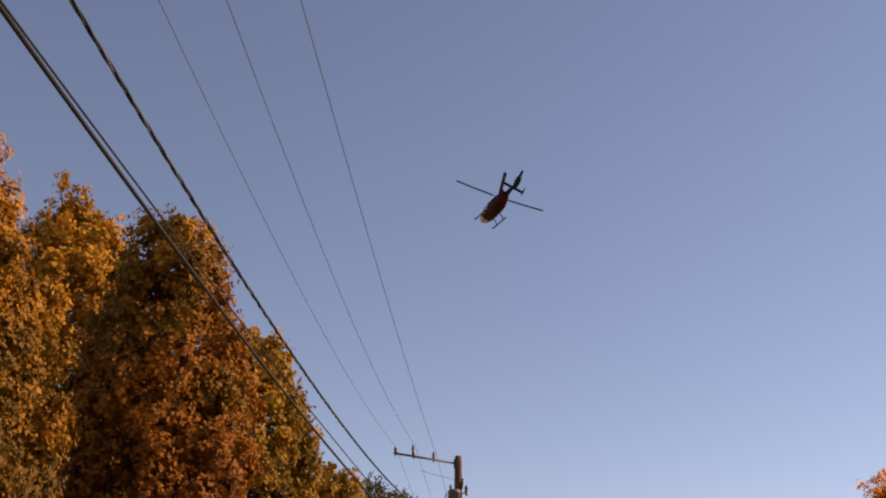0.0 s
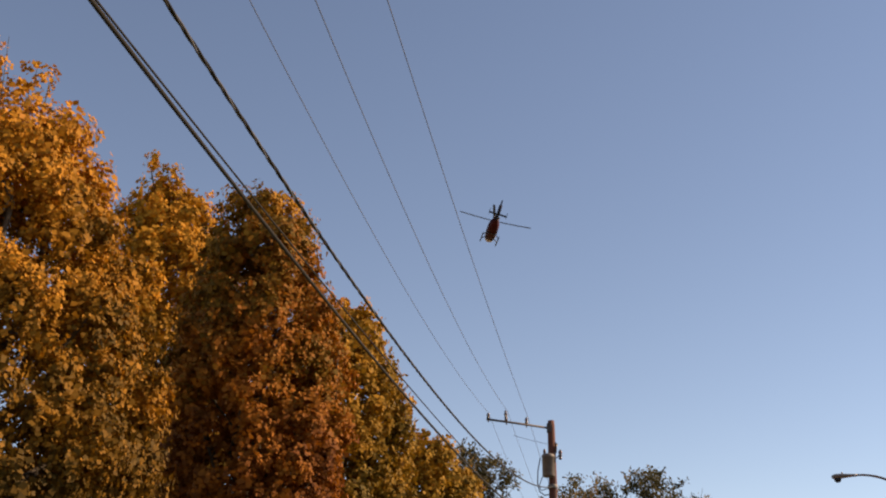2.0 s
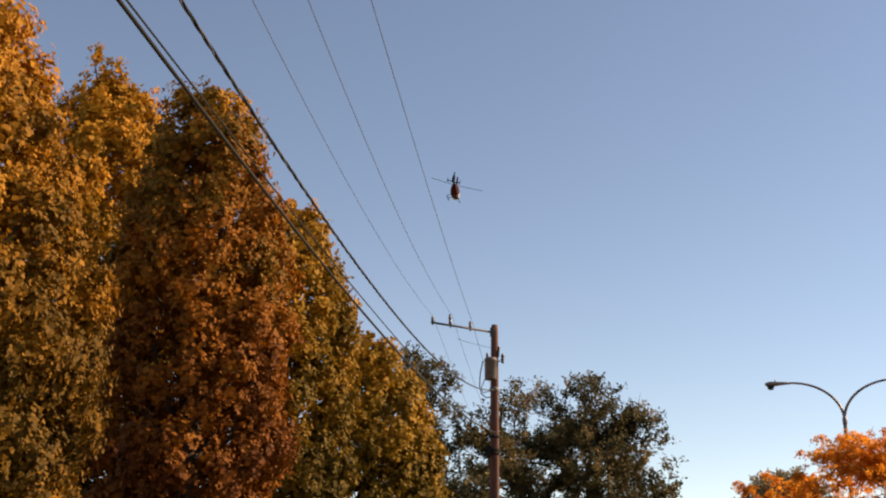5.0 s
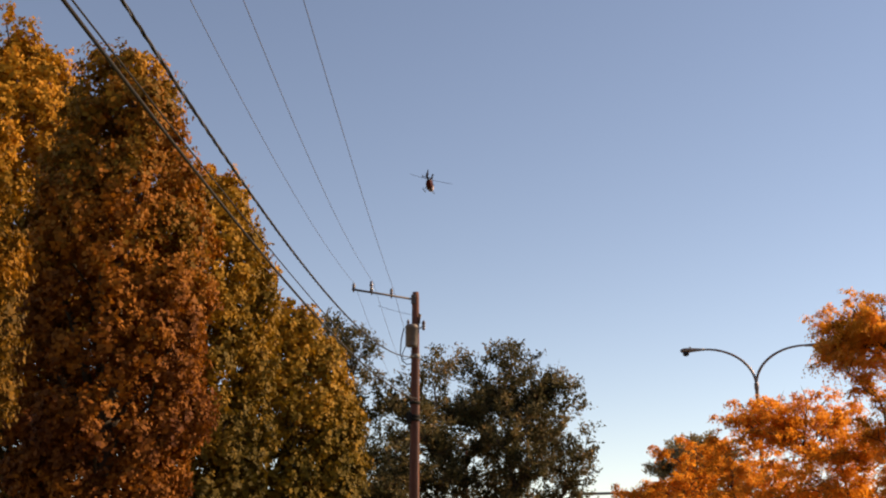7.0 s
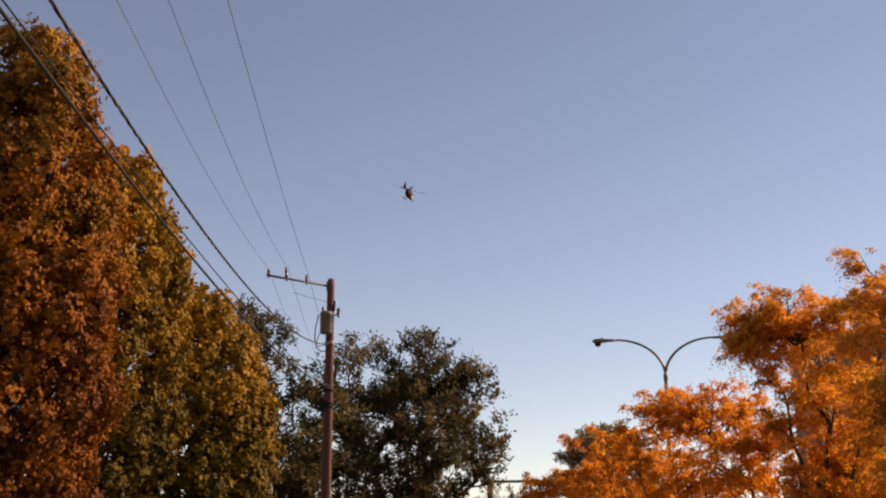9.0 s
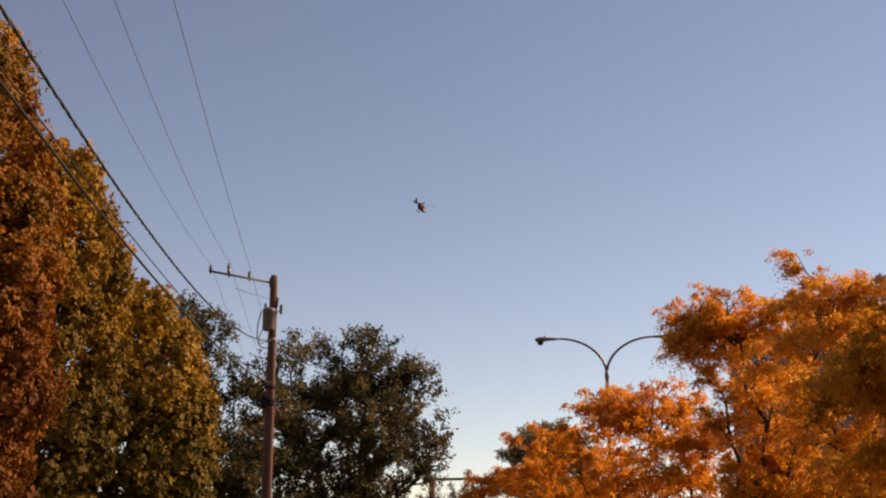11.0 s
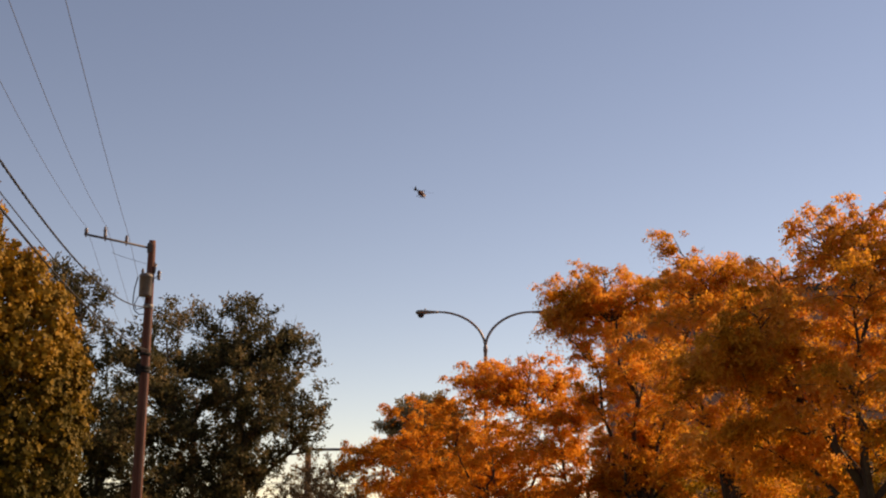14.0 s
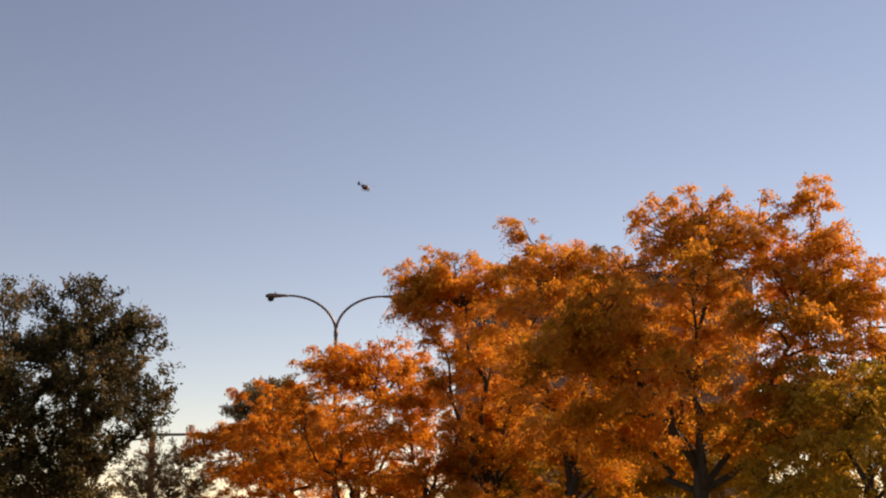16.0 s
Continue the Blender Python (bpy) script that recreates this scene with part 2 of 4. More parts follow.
# ---- trees ----
def leaf_mesh(name, base, way, length, per, size, wide, droop, side, rng, mat, out=None):
    """Twigs of per leaves each: a folded four-point leaf on either side of a twig that bends down.
    size: one for each twig. out: where given, the leaves lie like shingles across that direction."""
    n = len(base)
    P, A = [], []
    s1 = np.cross(way, rng.normal(size=(n, 3)))
    s1 /= np.linalg.norm(s1, axis=1)[:, None] + 1e-9
    for j in range(per):
        u = (j + 0.6) / per
        p = base + way * (length * u)[:, None] + np.array([0, 0, -1]) * (droop * length * u * u)[:, None]
        p = p + rng.normal(scale=0.02, size=(n, 3))
        a = way * 0.45 + s1 * (side if j % 2 else -side) + rng.normal(scale=0.45, size=(n, 3)) + np.array([0, 0, -droop * 0.7])
        P.append(p)
        A.append(a)
    P, A = np.concatenate(P), np.concatenate(A)
    if out is not None:
        skin = np.tile(out, (per, 1))
        A -= skin * (np.sum(A * skin, axis=1) * 0.75)[:, None]
    A /= np.linalg.norm(A, axis=1)[:, None] + 1e-9
    m = len(P)
    if out is None:
        B = np.cross(A, rng.normal(size=(m, 3)) + np.array([0, 0, 0.8]))
    else:
        B = np.cross(A, skin * 3.4 + rng.normal(size=(m, 3)))
    B /= np.linalg.norm(B, axis=1)[:, None] + 1e-9
    N = np.cross(A, B)
    s = (np.tile(size, per) * rng.uniform(0.65, 1.3, m))[:, None]
    mid = P + A * s * 0.48 + N * s * 0.10
    V = np.stack([P, mid + B * s * wide, P + A * s, mid - B * s * wide], 1).reshape(-1, 3)
    me = bpy.data.meshes.new(name)
    me.vertices.add(4 * m)
    me.vertices.foreach_set("co", V.astype(np.float32).ravel())
    me.loops.add(4 * m)
    me.loops.foreach_set("vertex_index", np.arange(4 * m, dtype=np.int32))
    me.polygons.add(m)
    me.polygons.foreach_set("loop_start", np.arange(0, 4 * m, 4, dtype=np.int32))
    me.materials.append(mat)
    me.update(calc_edges=True)
    return me


def crown_leaves(clumps, twigs, per, length, size, wide, droop, lift, side, rng, mat, shell=0.45, puff=0.0, least=0.42):
    """clumps: rows of centre and three radii. Twigs start through each clump, thick towards its skin, and point outwards.
    puff: the share of twigs with large leaves inside, under a closed skin of small ones."""
    base, way, ln, big, out = [], [], [], [], []
    mean = np.mean([c[3] * c[5] for c in clumps])
    for cx, cy, cz, rx, ry, rz in clumps:
        n = int(twigs * min(1.7, max(least, ((rx * rz) / mean) ** 0.8)))
        d = rng.normal(size=(n, 3))
        d /= np.linalg.norm(d, axis=1)[:, None]
        r = rng.uniform(0, 1, n) ** shell
        inside = np.arange(n) < puff * n
        r = np.where(inside, 0.15 + 0.5 * r, r)
        bumps = 1 + 0.22 * np.sin(3.1 * d[:, 0] * 2 + cx * 5) * np.sin(4.3 * d[:, 1] + 2.7 * d[:, 2] * 2 + cz * 3)
        p = d * (r * bumps)[:, None] * np.array([rx, ry, rz]) + np.array([cx, cy, cz])
        w = d + rng.normal(scale=0.5, size=(n, 3)) + np.array([0, 0, lift])
        w /= np.linalg.norm(w, axis=1)[:, None]
        base.append(p), way.append(w), ln.append(length * rng.uniform(0.5, 1.35, n) * np.where(inside, 1.6, 1.0))
        big.append(size * np.where(inside, 1.5, 1.0))
        o = d / np.array([rx, ry, rz])
        o /= np.linalg.norm(o, axis=1)[:, None]
        away = np.array([cx, cy, 0.3 * math.hypot(cx, cy) + 0.1])
        o = o + away / np.linalg.norm(away) * 0.7
        out.append(o / np.linalg.norm(o, axis=1)[:, None])
    return leaf_mesh("crown", np.concatenate(base), np.concatenate(way), np.concatenate(ln), per, np.concatenate(big), wide, droop, side, rng, mat, np.concatenate(out) if puff else None)


def bent(a, b, rng, lift, n=5, wob=0.08):
    """A limb's line from a to b that leaves upwards and wanders a little."""
    a, b = Vector(a), Vector(b)
    mid = (a + b) / 2 + Vector((0, 0, lift * (b - a).length))
    out, w = [], (b - a).length * wob
    for i in range(n):
        u = i / (n - 1)
        p = a * (1 - u) ** 2 + mid * 2 * u * (1 - u) + b * u * u
        if 0 < i < n - 1:
            p += Vector(rng.normal(scale=w * 0.5, size=3))
        out.append(p)
    return out


def tree(name, label, category, group, at, trunk_h, trunk_r, clumps, leaf, mat, rng, fork=0.35, limbs=9, lift=0.15, bare=()):
    """Trunk, main limbs, a mesh of finer branches, and the crown. bare: lines of leafless twigs at the top."""
    t = thing(name, label, category, group, at)
    lean = rng.normal(scale=0.12, size=2)
    line = [(lean[0] * u * u, lean[1] * u * u, trunk_h * u) for u in (0, .06, .2, .4, .6, .8, 1.0)]
    line[0] = (0, 0, -0.15)
    rad = [trunk_r * k for k in (1.55, 1.15, 1.0, .86, .68, .45, .22)]
    tube("trunk", line, rad, BARK, t, "dark ridged bark trunk", 10)
    top = Vector(line[-1])
    cen = np.array([c[:3] for c in clumps])
    size = np.array([c[3] * c[5] for c in clumps])
    hubs = [int(np.argmax(size))]
    far = np.linalg.norm(cen - cen[hubs[0]], axis=1)
    while len(hubs) < min(26, len(clumps)):          # limb ends spread evenly through the crown
        k = int(np.argmax(far * (size > np.median(size) * 0.6)))
        hubs.append(k)
        far = np.minimum(far, np.linalg.norm(cen - cen[k], axis=1))
    v, f = [], []
    for i, k in enumerate(hubs):
        c = clumps[k]
        z0 = min(max(fork * trunk_h + (c[2] - fork * trunk_h) * 0.35, 0.9 * fork * trunk_h), 0.93 * trunk_h)
        u = z0 / trunk_h
        pts = bent((lean[0] * u * u, lean[1] * u * u, z0), c[:3], rng, lift, 6)
        r0 = trunk_r * (0.46 if i < limbs else 0.26)
        if i < limbs:
            tube("limb", pts, [r0 * (1 - 0.8 * n / 5) for n in range(6)], BARK, t, "", 6)
        else:
            tube_into(v, f, pts, [max(r0 * (1 - 0.85 * n / 5), 0.008) for n in range(6)], 5, False)
    for pts in bare:
        tube_into(v, f, pts, [0.02 - 0.015 * k / (len(pts) - 1) for k in range(len(pts))], 4, False)
    tagged(child("branch", mesh_from("branch", v, f, BARK, True), t, "thin dark branches"), kind="stuff")
    me = crown_leaves(clumps, rng=rng, mat=mat, **leaf)
    child("crown", me, t)
    return t


def flame_crown(profile, lobes, rng, size=0.62, tufts=8, gap=0.74):
    """Clumps of an upright crown: flame-shaped lobes set apart on the outline profile (rows of height and radius),
    each covered with small tufts, round a dense core."""
    hs, rs = zip(*profile)
    low, top = hs[0], hs[-1]
    out, placed, tries = [], [], 0
    while len(placed) < lobes and tries < 6000:
        tries += 1
        z = rng.uniform(low + 0.3, top - 0.5)
        r = float(np.interp(z, hs, rs))
        if rng.uniform() > 0.25 + 0.75 * r / max(rs):
            continue
        s = size * rng.uniform(0.62, 1.15) * (0.5 + 0.5 * min(1.0, r / 1.5))
        a = rng.uniform(0, 2 * math.pi)
        q = max(r - 0.98 * s, 0.0) * rng.uniform(0.86, 1.06)
        p = np.array([q * math.cos(a), q * math.sin(a), z])
        if any(np.linalg.norm((p - k) * (1, 1, 0.62)) < gap * (s + t) * 0.72 for k, t in placed):
            continue
        placed.append((p, s))
    for p, s in placed:
        tall = rng.uniform(1.25, 1.75)
        away = p * (1, 1, 0) / (np.linalg.norm(p[:2]) + 0.05)
        for k in range(tufts):
            d = rng.normal(size=3) + away * 0.9 + np.array([0, 0, 0.15])
            d /= np.linalg.norm(d)
            t = s * rng.uniform(0.34, 0.58)
            c = p + d * np.array([s, s, s * tall]) * 0.72 * (1 - 0.3 * max(d[2], 0)) + away * 0.28 * s * d[2]
            out.append((c[0], c[1], c[2], t, t, t * rng.uniform(1.0, 1.7)))
        out.append((p[0], p[1], p[2], s * 0.72, s * 0.72, s * 0.72 * tall))
    z = low + 0.6
    while z < top - 0.9:
        r = float(np.interp(z, hs, rs)) * 0.52
        for k in range(6):
            a = rng.uniform(0, 2 * math.pi)
            out.append((0.5 * r * math.cos(a), 0.5 * r * math.sin(a), z, r, r, 0.8))
        z += 0.75
    return out


def gen(seed):
    return np.random.default_rng(seed)


UPRIGHT = dict(twigs=16, per=7, length=0.16, size=0.094, wide=0.46, droop=0.10, lift=0.7, side=0.8, shell=0.10, puff=0.14, least=0.3)


def street_trees_left():
    g = "row of upright autumn trees along the power line"
    kind = "tree"
    r = gen(11)
    c = flame_crown([(1.8, 2.2), (3.0, 2.75), (4.2, 2.95), (5.8, 2.75), (7.5, 2.35), (9.0, 1.75), (10.0, 1.3), (10.9, 0.7)], 180, r, 0.50)
    bare = []
    for i in range(38):
        a, q = r.uniform(0, 6.28), 1.5 * math.sqrt(r.uniform(0, 1))
        x, y = q * math.cos(a) - 0.65, q * math.sin(a)
        z = 12.0 - 0.5 * q + r.uniform(-1.2, 0.3)
        bare.append([(x * .55, y * .55, 7.8), (x * .8, y * .8, 9.7), (x, y, z)])
        for k in range(4):
            c.append((x * .97 + r.normal(scale=.1), y * .97 + r.normal(scale=.1), z - r.uniform(0, 1.6), .12, .12, .16))
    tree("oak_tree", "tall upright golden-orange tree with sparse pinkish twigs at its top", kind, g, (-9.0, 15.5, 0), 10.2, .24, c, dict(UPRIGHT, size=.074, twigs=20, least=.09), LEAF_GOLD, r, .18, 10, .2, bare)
    r = gen(12)
    c = flame_crown([(2.0, 1.8), (5.0, 2.35), (10.0, 2.45), (12.0, 2.1), (13.4, 1.3), (14.3, .5), (15.3, .12)], 140, r, 0.52)
    c += [(.8 + r.normal(scale=.2), r.normal(scale=.3), 13.5 + r.normal(scale=.25), .3, .3, .4) for _ in range(8)]
    c += [(-.45 + r.normal(scale=.05), r.normal(scale=.08), 15.35 - .2 * k, .11 + .045 * k, .11 + .045 * k, .24) for k in range(7)]
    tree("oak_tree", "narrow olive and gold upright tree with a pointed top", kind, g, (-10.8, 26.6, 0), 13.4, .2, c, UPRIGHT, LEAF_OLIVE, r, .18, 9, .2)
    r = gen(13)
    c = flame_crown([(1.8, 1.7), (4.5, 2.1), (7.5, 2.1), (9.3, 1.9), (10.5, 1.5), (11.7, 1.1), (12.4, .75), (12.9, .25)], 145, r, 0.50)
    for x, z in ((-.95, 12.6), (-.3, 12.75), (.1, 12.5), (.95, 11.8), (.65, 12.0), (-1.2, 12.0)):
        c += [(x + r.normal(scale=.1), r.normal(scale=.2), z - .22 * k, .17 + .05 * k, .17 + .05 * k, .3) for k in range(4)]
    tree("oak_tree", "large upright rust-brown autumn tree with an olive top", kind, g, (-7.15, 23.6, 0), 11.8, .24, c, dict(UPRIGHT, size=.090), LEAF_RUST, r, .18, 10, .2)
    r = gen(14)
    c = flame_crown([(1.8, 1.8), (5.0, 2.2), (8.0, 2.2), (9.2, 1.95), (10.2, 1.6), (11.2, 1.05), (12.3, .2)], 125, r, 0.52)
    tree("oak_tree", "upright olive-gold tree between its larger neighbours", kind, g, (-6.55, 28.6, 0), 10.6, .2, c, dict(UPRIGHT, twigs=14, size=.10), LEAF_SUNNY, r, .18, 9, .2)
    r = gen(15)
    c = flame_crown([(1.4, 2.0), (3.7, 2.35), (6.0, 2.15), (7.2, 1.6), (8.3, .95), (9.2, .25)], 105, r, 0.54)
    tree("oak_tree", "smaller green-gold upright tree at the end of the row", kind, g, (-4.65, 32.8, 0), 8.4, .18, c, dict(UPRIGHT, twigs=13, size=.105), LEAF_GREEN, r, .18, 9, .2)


street_trees_left()


def dome(R, H, edge, n, rng, rings=1):
    """Where the limbs of a spreading crown end: over a dome from its top down to the edge height, and on lower rings."""
    out = []
    for i in range(n):
        rr = R * math.sqrt((i + 0.5) / n)
        a = i * 2.399963 + rng.normal(scale=0.25)
        out.append((rr * math.cos(a), rr * math.sin(a), H - (H - edge) * (rr / R) ** 2 * rng.uniform(0.8, 1.15) - rng.uniform(0, 0.35)))
    for k in range(rings):
        for i in range(n // 2):
            a = i * 4 * math.pi / n + 0.7 * k + rng.normal(scale=0.2)
            rr = R * rng.uniform(0.62, 0.95)
            out.append((rr * math.cos(a), rr * math.sin(a), edge - (edge * 0.28) * (k + rng.uniform(0, 1))))
    return out


def branching_tree(name, label, group, at, fork, trunk_r, ends, leaf, spray, mat, rng, lift=0.10):
    """A trunk that forks low into long limbs; side branches leave each limb in turn, and leafy sprays cover them.
    ends: limb tips. leaf: per, length, size, wide, droop, side. spray: branches on a limb, their length, sprays on each, how they spread; above the airy height they thin out."""
    t = thing(name, label, "tree", group, at)
    fat = [trunk_r * k for k in (1.6, 1.15, 1.0, .92, .9)]
    tube("trunk", [(0, 0, -.15), (0.01, 0, fork * .12), (.03, .01, fork * .5), (.02, .03, fork * .9), (0, 0, fork + .15), (.05, -.04, fork + 1.6)], fat + [trunk_r * .3], BARK, t, "dark bark trunk", 10)
    v, f = [], []
    base, way, ln = [], [], []
    # seven main limbs spread evenly; every other limb leaves the main one that passes nearest
    cen = np.array(ends)
    order = [int(np.argmax(cen[:, 2]))]
    far = np.linalg.norm(cen - cen[order[0]], axis=1)
    while len(order) < min(7, len(ends)):
        order.append(int(np.argmax(far)))
        far = np.minimum(far, np.linalg.norm(cen - cen[order[-1]], axis=1))
    order += [i for i in range(len(ends)) if i not in order]
    mains = []
    for i, k in enumerate(order):
        e = Vector(ends[k])
        if i < 7:
            a = Vector((e.x * .01, e.y * .01, fork + rng.uniform(-.1, 1.0) * min(1.0, max(0.0, (e.z - fork) / 5))))
            r0 = trunk_r * 0.5 * rng.uniform(0.8, 1.1)
        else:
            line, n = min(((m, n) for m in mains for n in (1, 2, 3, 4, 5)), key=lambda q: (q[0][q[1]] - e).length + 1.5 * max(0.0, q[0][q[1]].z - e.z) + 0.18 * q[1])
            a, r0 = line[n], trunk_r * 0.32 * (1 - 0.11 * n)
        pts = bent(a, e, rng, lift, 8, 0.07)
        rad = [max(r0 * (1 - 0.92 * k / 7), 0.010) for k in range(8)]
        if i < 7:
            mains.append(pts)
        if i < 14:
            tube("limb", pts, rad, BARK, t, "", 6)
        else:
            tube_into(v, f, pts, rad, 5, False)
        nb = max(3, int(spray["branches"] * (e - a).length / 5.0))
        dense = rng.uniform(0.62, 1.4) * (0.5 if e.z > spray["airy"] else 1.0)
        for j in range(nb):
            u = 0.22 + 0.78 * (j + rng.uniform(0, 0.8)) / nb
            k = min(int(u * 7), 6)
            p = pts[k].lerp(pts[k + 1], u * 7 - k)
            d = (pts[k + 1] - pts[k]).normalized()
            sd = d.cross(Vector((0, 0, 1)))
            sd = (sd.normalized() if sd.length > .05 else Vector((1, 0, 0))) * (1 if j % 2 else -1)
            b = (d * rng.uniform(.3, .9) + sd * rng.uniform(.5, 1.0) + Vector((0, 0, spray["rise"])) + Vector(rng.normal(scale=.22, size=3))).normalized()
            ll = spray["length"] * rng.uniform(.55, 1.25) * (1.05 - .5 * u)
            line = [p + b * ll * w + Vector((0, 0, spray["arch"] * ll * (w - 1.5 * w * w))) for w in (0, .25, .5, .75, 1.0)]
            tube_into(v, f, line, [.016, .013, .010, .007, .004], 4, False)
            n = int(dense * spray["count"] * ll / spray["length"])
            knots = rng.uniform(.15, 1.0, max(2, int(n / spray["tuft"])))
            pick = rng.integers(0, len(knots), n)
            w = knots[pick] + rng.normal(scale=.03, size=n)
            aside = rng.normal(scale=spray["spread"], size=len(knots))[pick]
            above = rng.normal(scale=spray["thick"], size=len(knots))[pick]
            q = np.array([list(x) for x in line])
            pos = np.stack([np.interp(w, (0, .25, .5, .75, 1.0), q[:, c]) for c in range(3)], 1)
            side = np.array(b.cross(Vector((0, 0, 1))).normalized())
            pos += side * (aside * (1.15 - .6 * w))[:, None] + rng.normal(scale=.035, size=(n, 3))
            pos[:, 2] += above
            wy = np.array(b) * .45 + side * np.sign(aside)[:, None] * .35 + np.array([0, 0, spray["up"]]) + rng.normal(scale=spray["fan"], size=(n, 3)) * (1, 1, .6)
            base.append(pos), way.append(wy / np.linalg.norm(wy, axis=1)[:, None]), ln.append(leaf["length"] * rng.uniform(.6, 1.3, n))
    tagged(child("branch", mesh_from("branch", v, f, BARK, True), t, "thin dark branches"), kind="stuff")
    base, way, ln = np.concatenate(base), np.concatenate(way), np.concatenate(ln)
    child("crown", leaf_mesh("crown", base, way, ln, leaf["per"], np.full(len(base), leaf["size"]), leaf["wide"], leaf["droop"], leaf["side"], rng, mat), t)
    return t


OLIVE_LEAF = dict(per=9, length=.50, size=.145, wide=.27, droop=.05, side=.7)
OLIVE_SPRAY = dict(branches=20, length=1.35, count=22, spread=.24, thick=.18, up=.45, rise=.25, arch=-.05, tuft=3, fan=.45, airy=9.3)
LOCUST_LEAF = dict(per=9, length=.34, size=.085, wide=.27, droop=.75, side=1.0)
LOCUST_SPRAY = dict(branches=20, length=1.4, count=50, spread=.28, thick=.06, up=.28, rise=.06, arch=.16, tuft=8, fan=.6, airy=20)


def dark_trees():
    g = "dark olive trees behind the utility pole"
    r = gen(21)
    e = dome(3.1, 9.0, 6.3, 20, r, 3)
    e = [k for k in e if not (k[2] < 4.4 and k[0] > 1.9)] + [k for k in dome(3.0, 4.0, 1.8, 12, r, 0) if k[0] < 1.6]
    e += [(.5, 0, 10.4), (.1, -.4, 9.9), (1.2, .4, 9.5), (2.45, .2, 9.35), (2.2, -.3, 8.8), (3.2, 0, 8.1), (3.6, -.3, 6.8), (3.5, .5, 6.2), (-1.9, 0, 10.0), (-1.4, .4, 9.6), (-2.6, .3, 9.7), (.9, -.2, 10.0), (2.7, -.2, 8.8), (-2.6, 0, 6.0), (-3.0, .3, 4.6), (-3.2, 0, 3.0), (-2.5, -.3, 2.2), (-3.3, .4, 7.0), (-2.9, .2, 7.9), (-2.0, -.6, 3.6), (-1.4, -.5, 5.2), (3.1, -.8, 5.3), (2.7, .6, 4.8), (3.2, .3, 5.0)]
    branching_tree("olive_tree", "broad grey-green tree with airy twig ends behind the pole", g, (2.0, 48.0, 0), 1.7, .30, e, OLIVE_LEAF, OLIVE_SPRAY, LEAF_OAK, r, .12)
    r = gen(22)
    e = dome(3.4, 8.2, 5.4, 18, r, 3) + dome(3.2, 4.0, 1.6, 12, r, 0)
    e += [(-2.4, 0, 10.9), (-1.9, .3, 11.2), (-1.2, 0, 10.6), (-.7, .2, 10.1), (-2.1, -.3, 10.4), (-1.5, .5, 10.2), (-.3, .4, 9.6), (.2, 0, 8.8), (1.2, .2, 8.7), (2.0, 0, 9.4), (2.6, .2, 9.7), (-3.0, 0, 9.8)]
    branching_tree("olive_tree", "grey-green tree with thin upright twig ends", g, (-2.9, 45.5, 0), 1.6, .26, e, OLIVE_LEAF, OLIVE_SPRAY, LEAF_OAK, r, .12)
    r = gen(23)
    branching_tree("round_tree", "far grey-green round tree behind the orange trees", "", (15.9, 75.0, 0), 3.4, .28, dome(3.3, 9.7, 7.6, 20, r), dict(OLIVE_LEAF, size=.19), dict(OLIVE_SPRAY, count=18, up=.4), LEAF_FAR, r)
    r = gen(24)
    branching_tree("small_tree", "small airy olive-brown tree below the far mast arm", "", (8.9, 73.0, 0), 1.3, .12, dome(2.9, 5.6, 3.2, 14, r), dict(OLIVE_LEAF, size=.15), dict(OLIVE_SPRAY, count=14, up=.4), LEAF_BROWN, r)


dark_trees()


def turned(rows, degrees):
    """Crown points given along and across the street's own direction, turned into the tree's space."""
    c, s = math.cos(radians(degrees)), math.sin(radians(degrees))
    return [(x * c + y * s, -x * s + y * c, z) for x, y, z in rows]


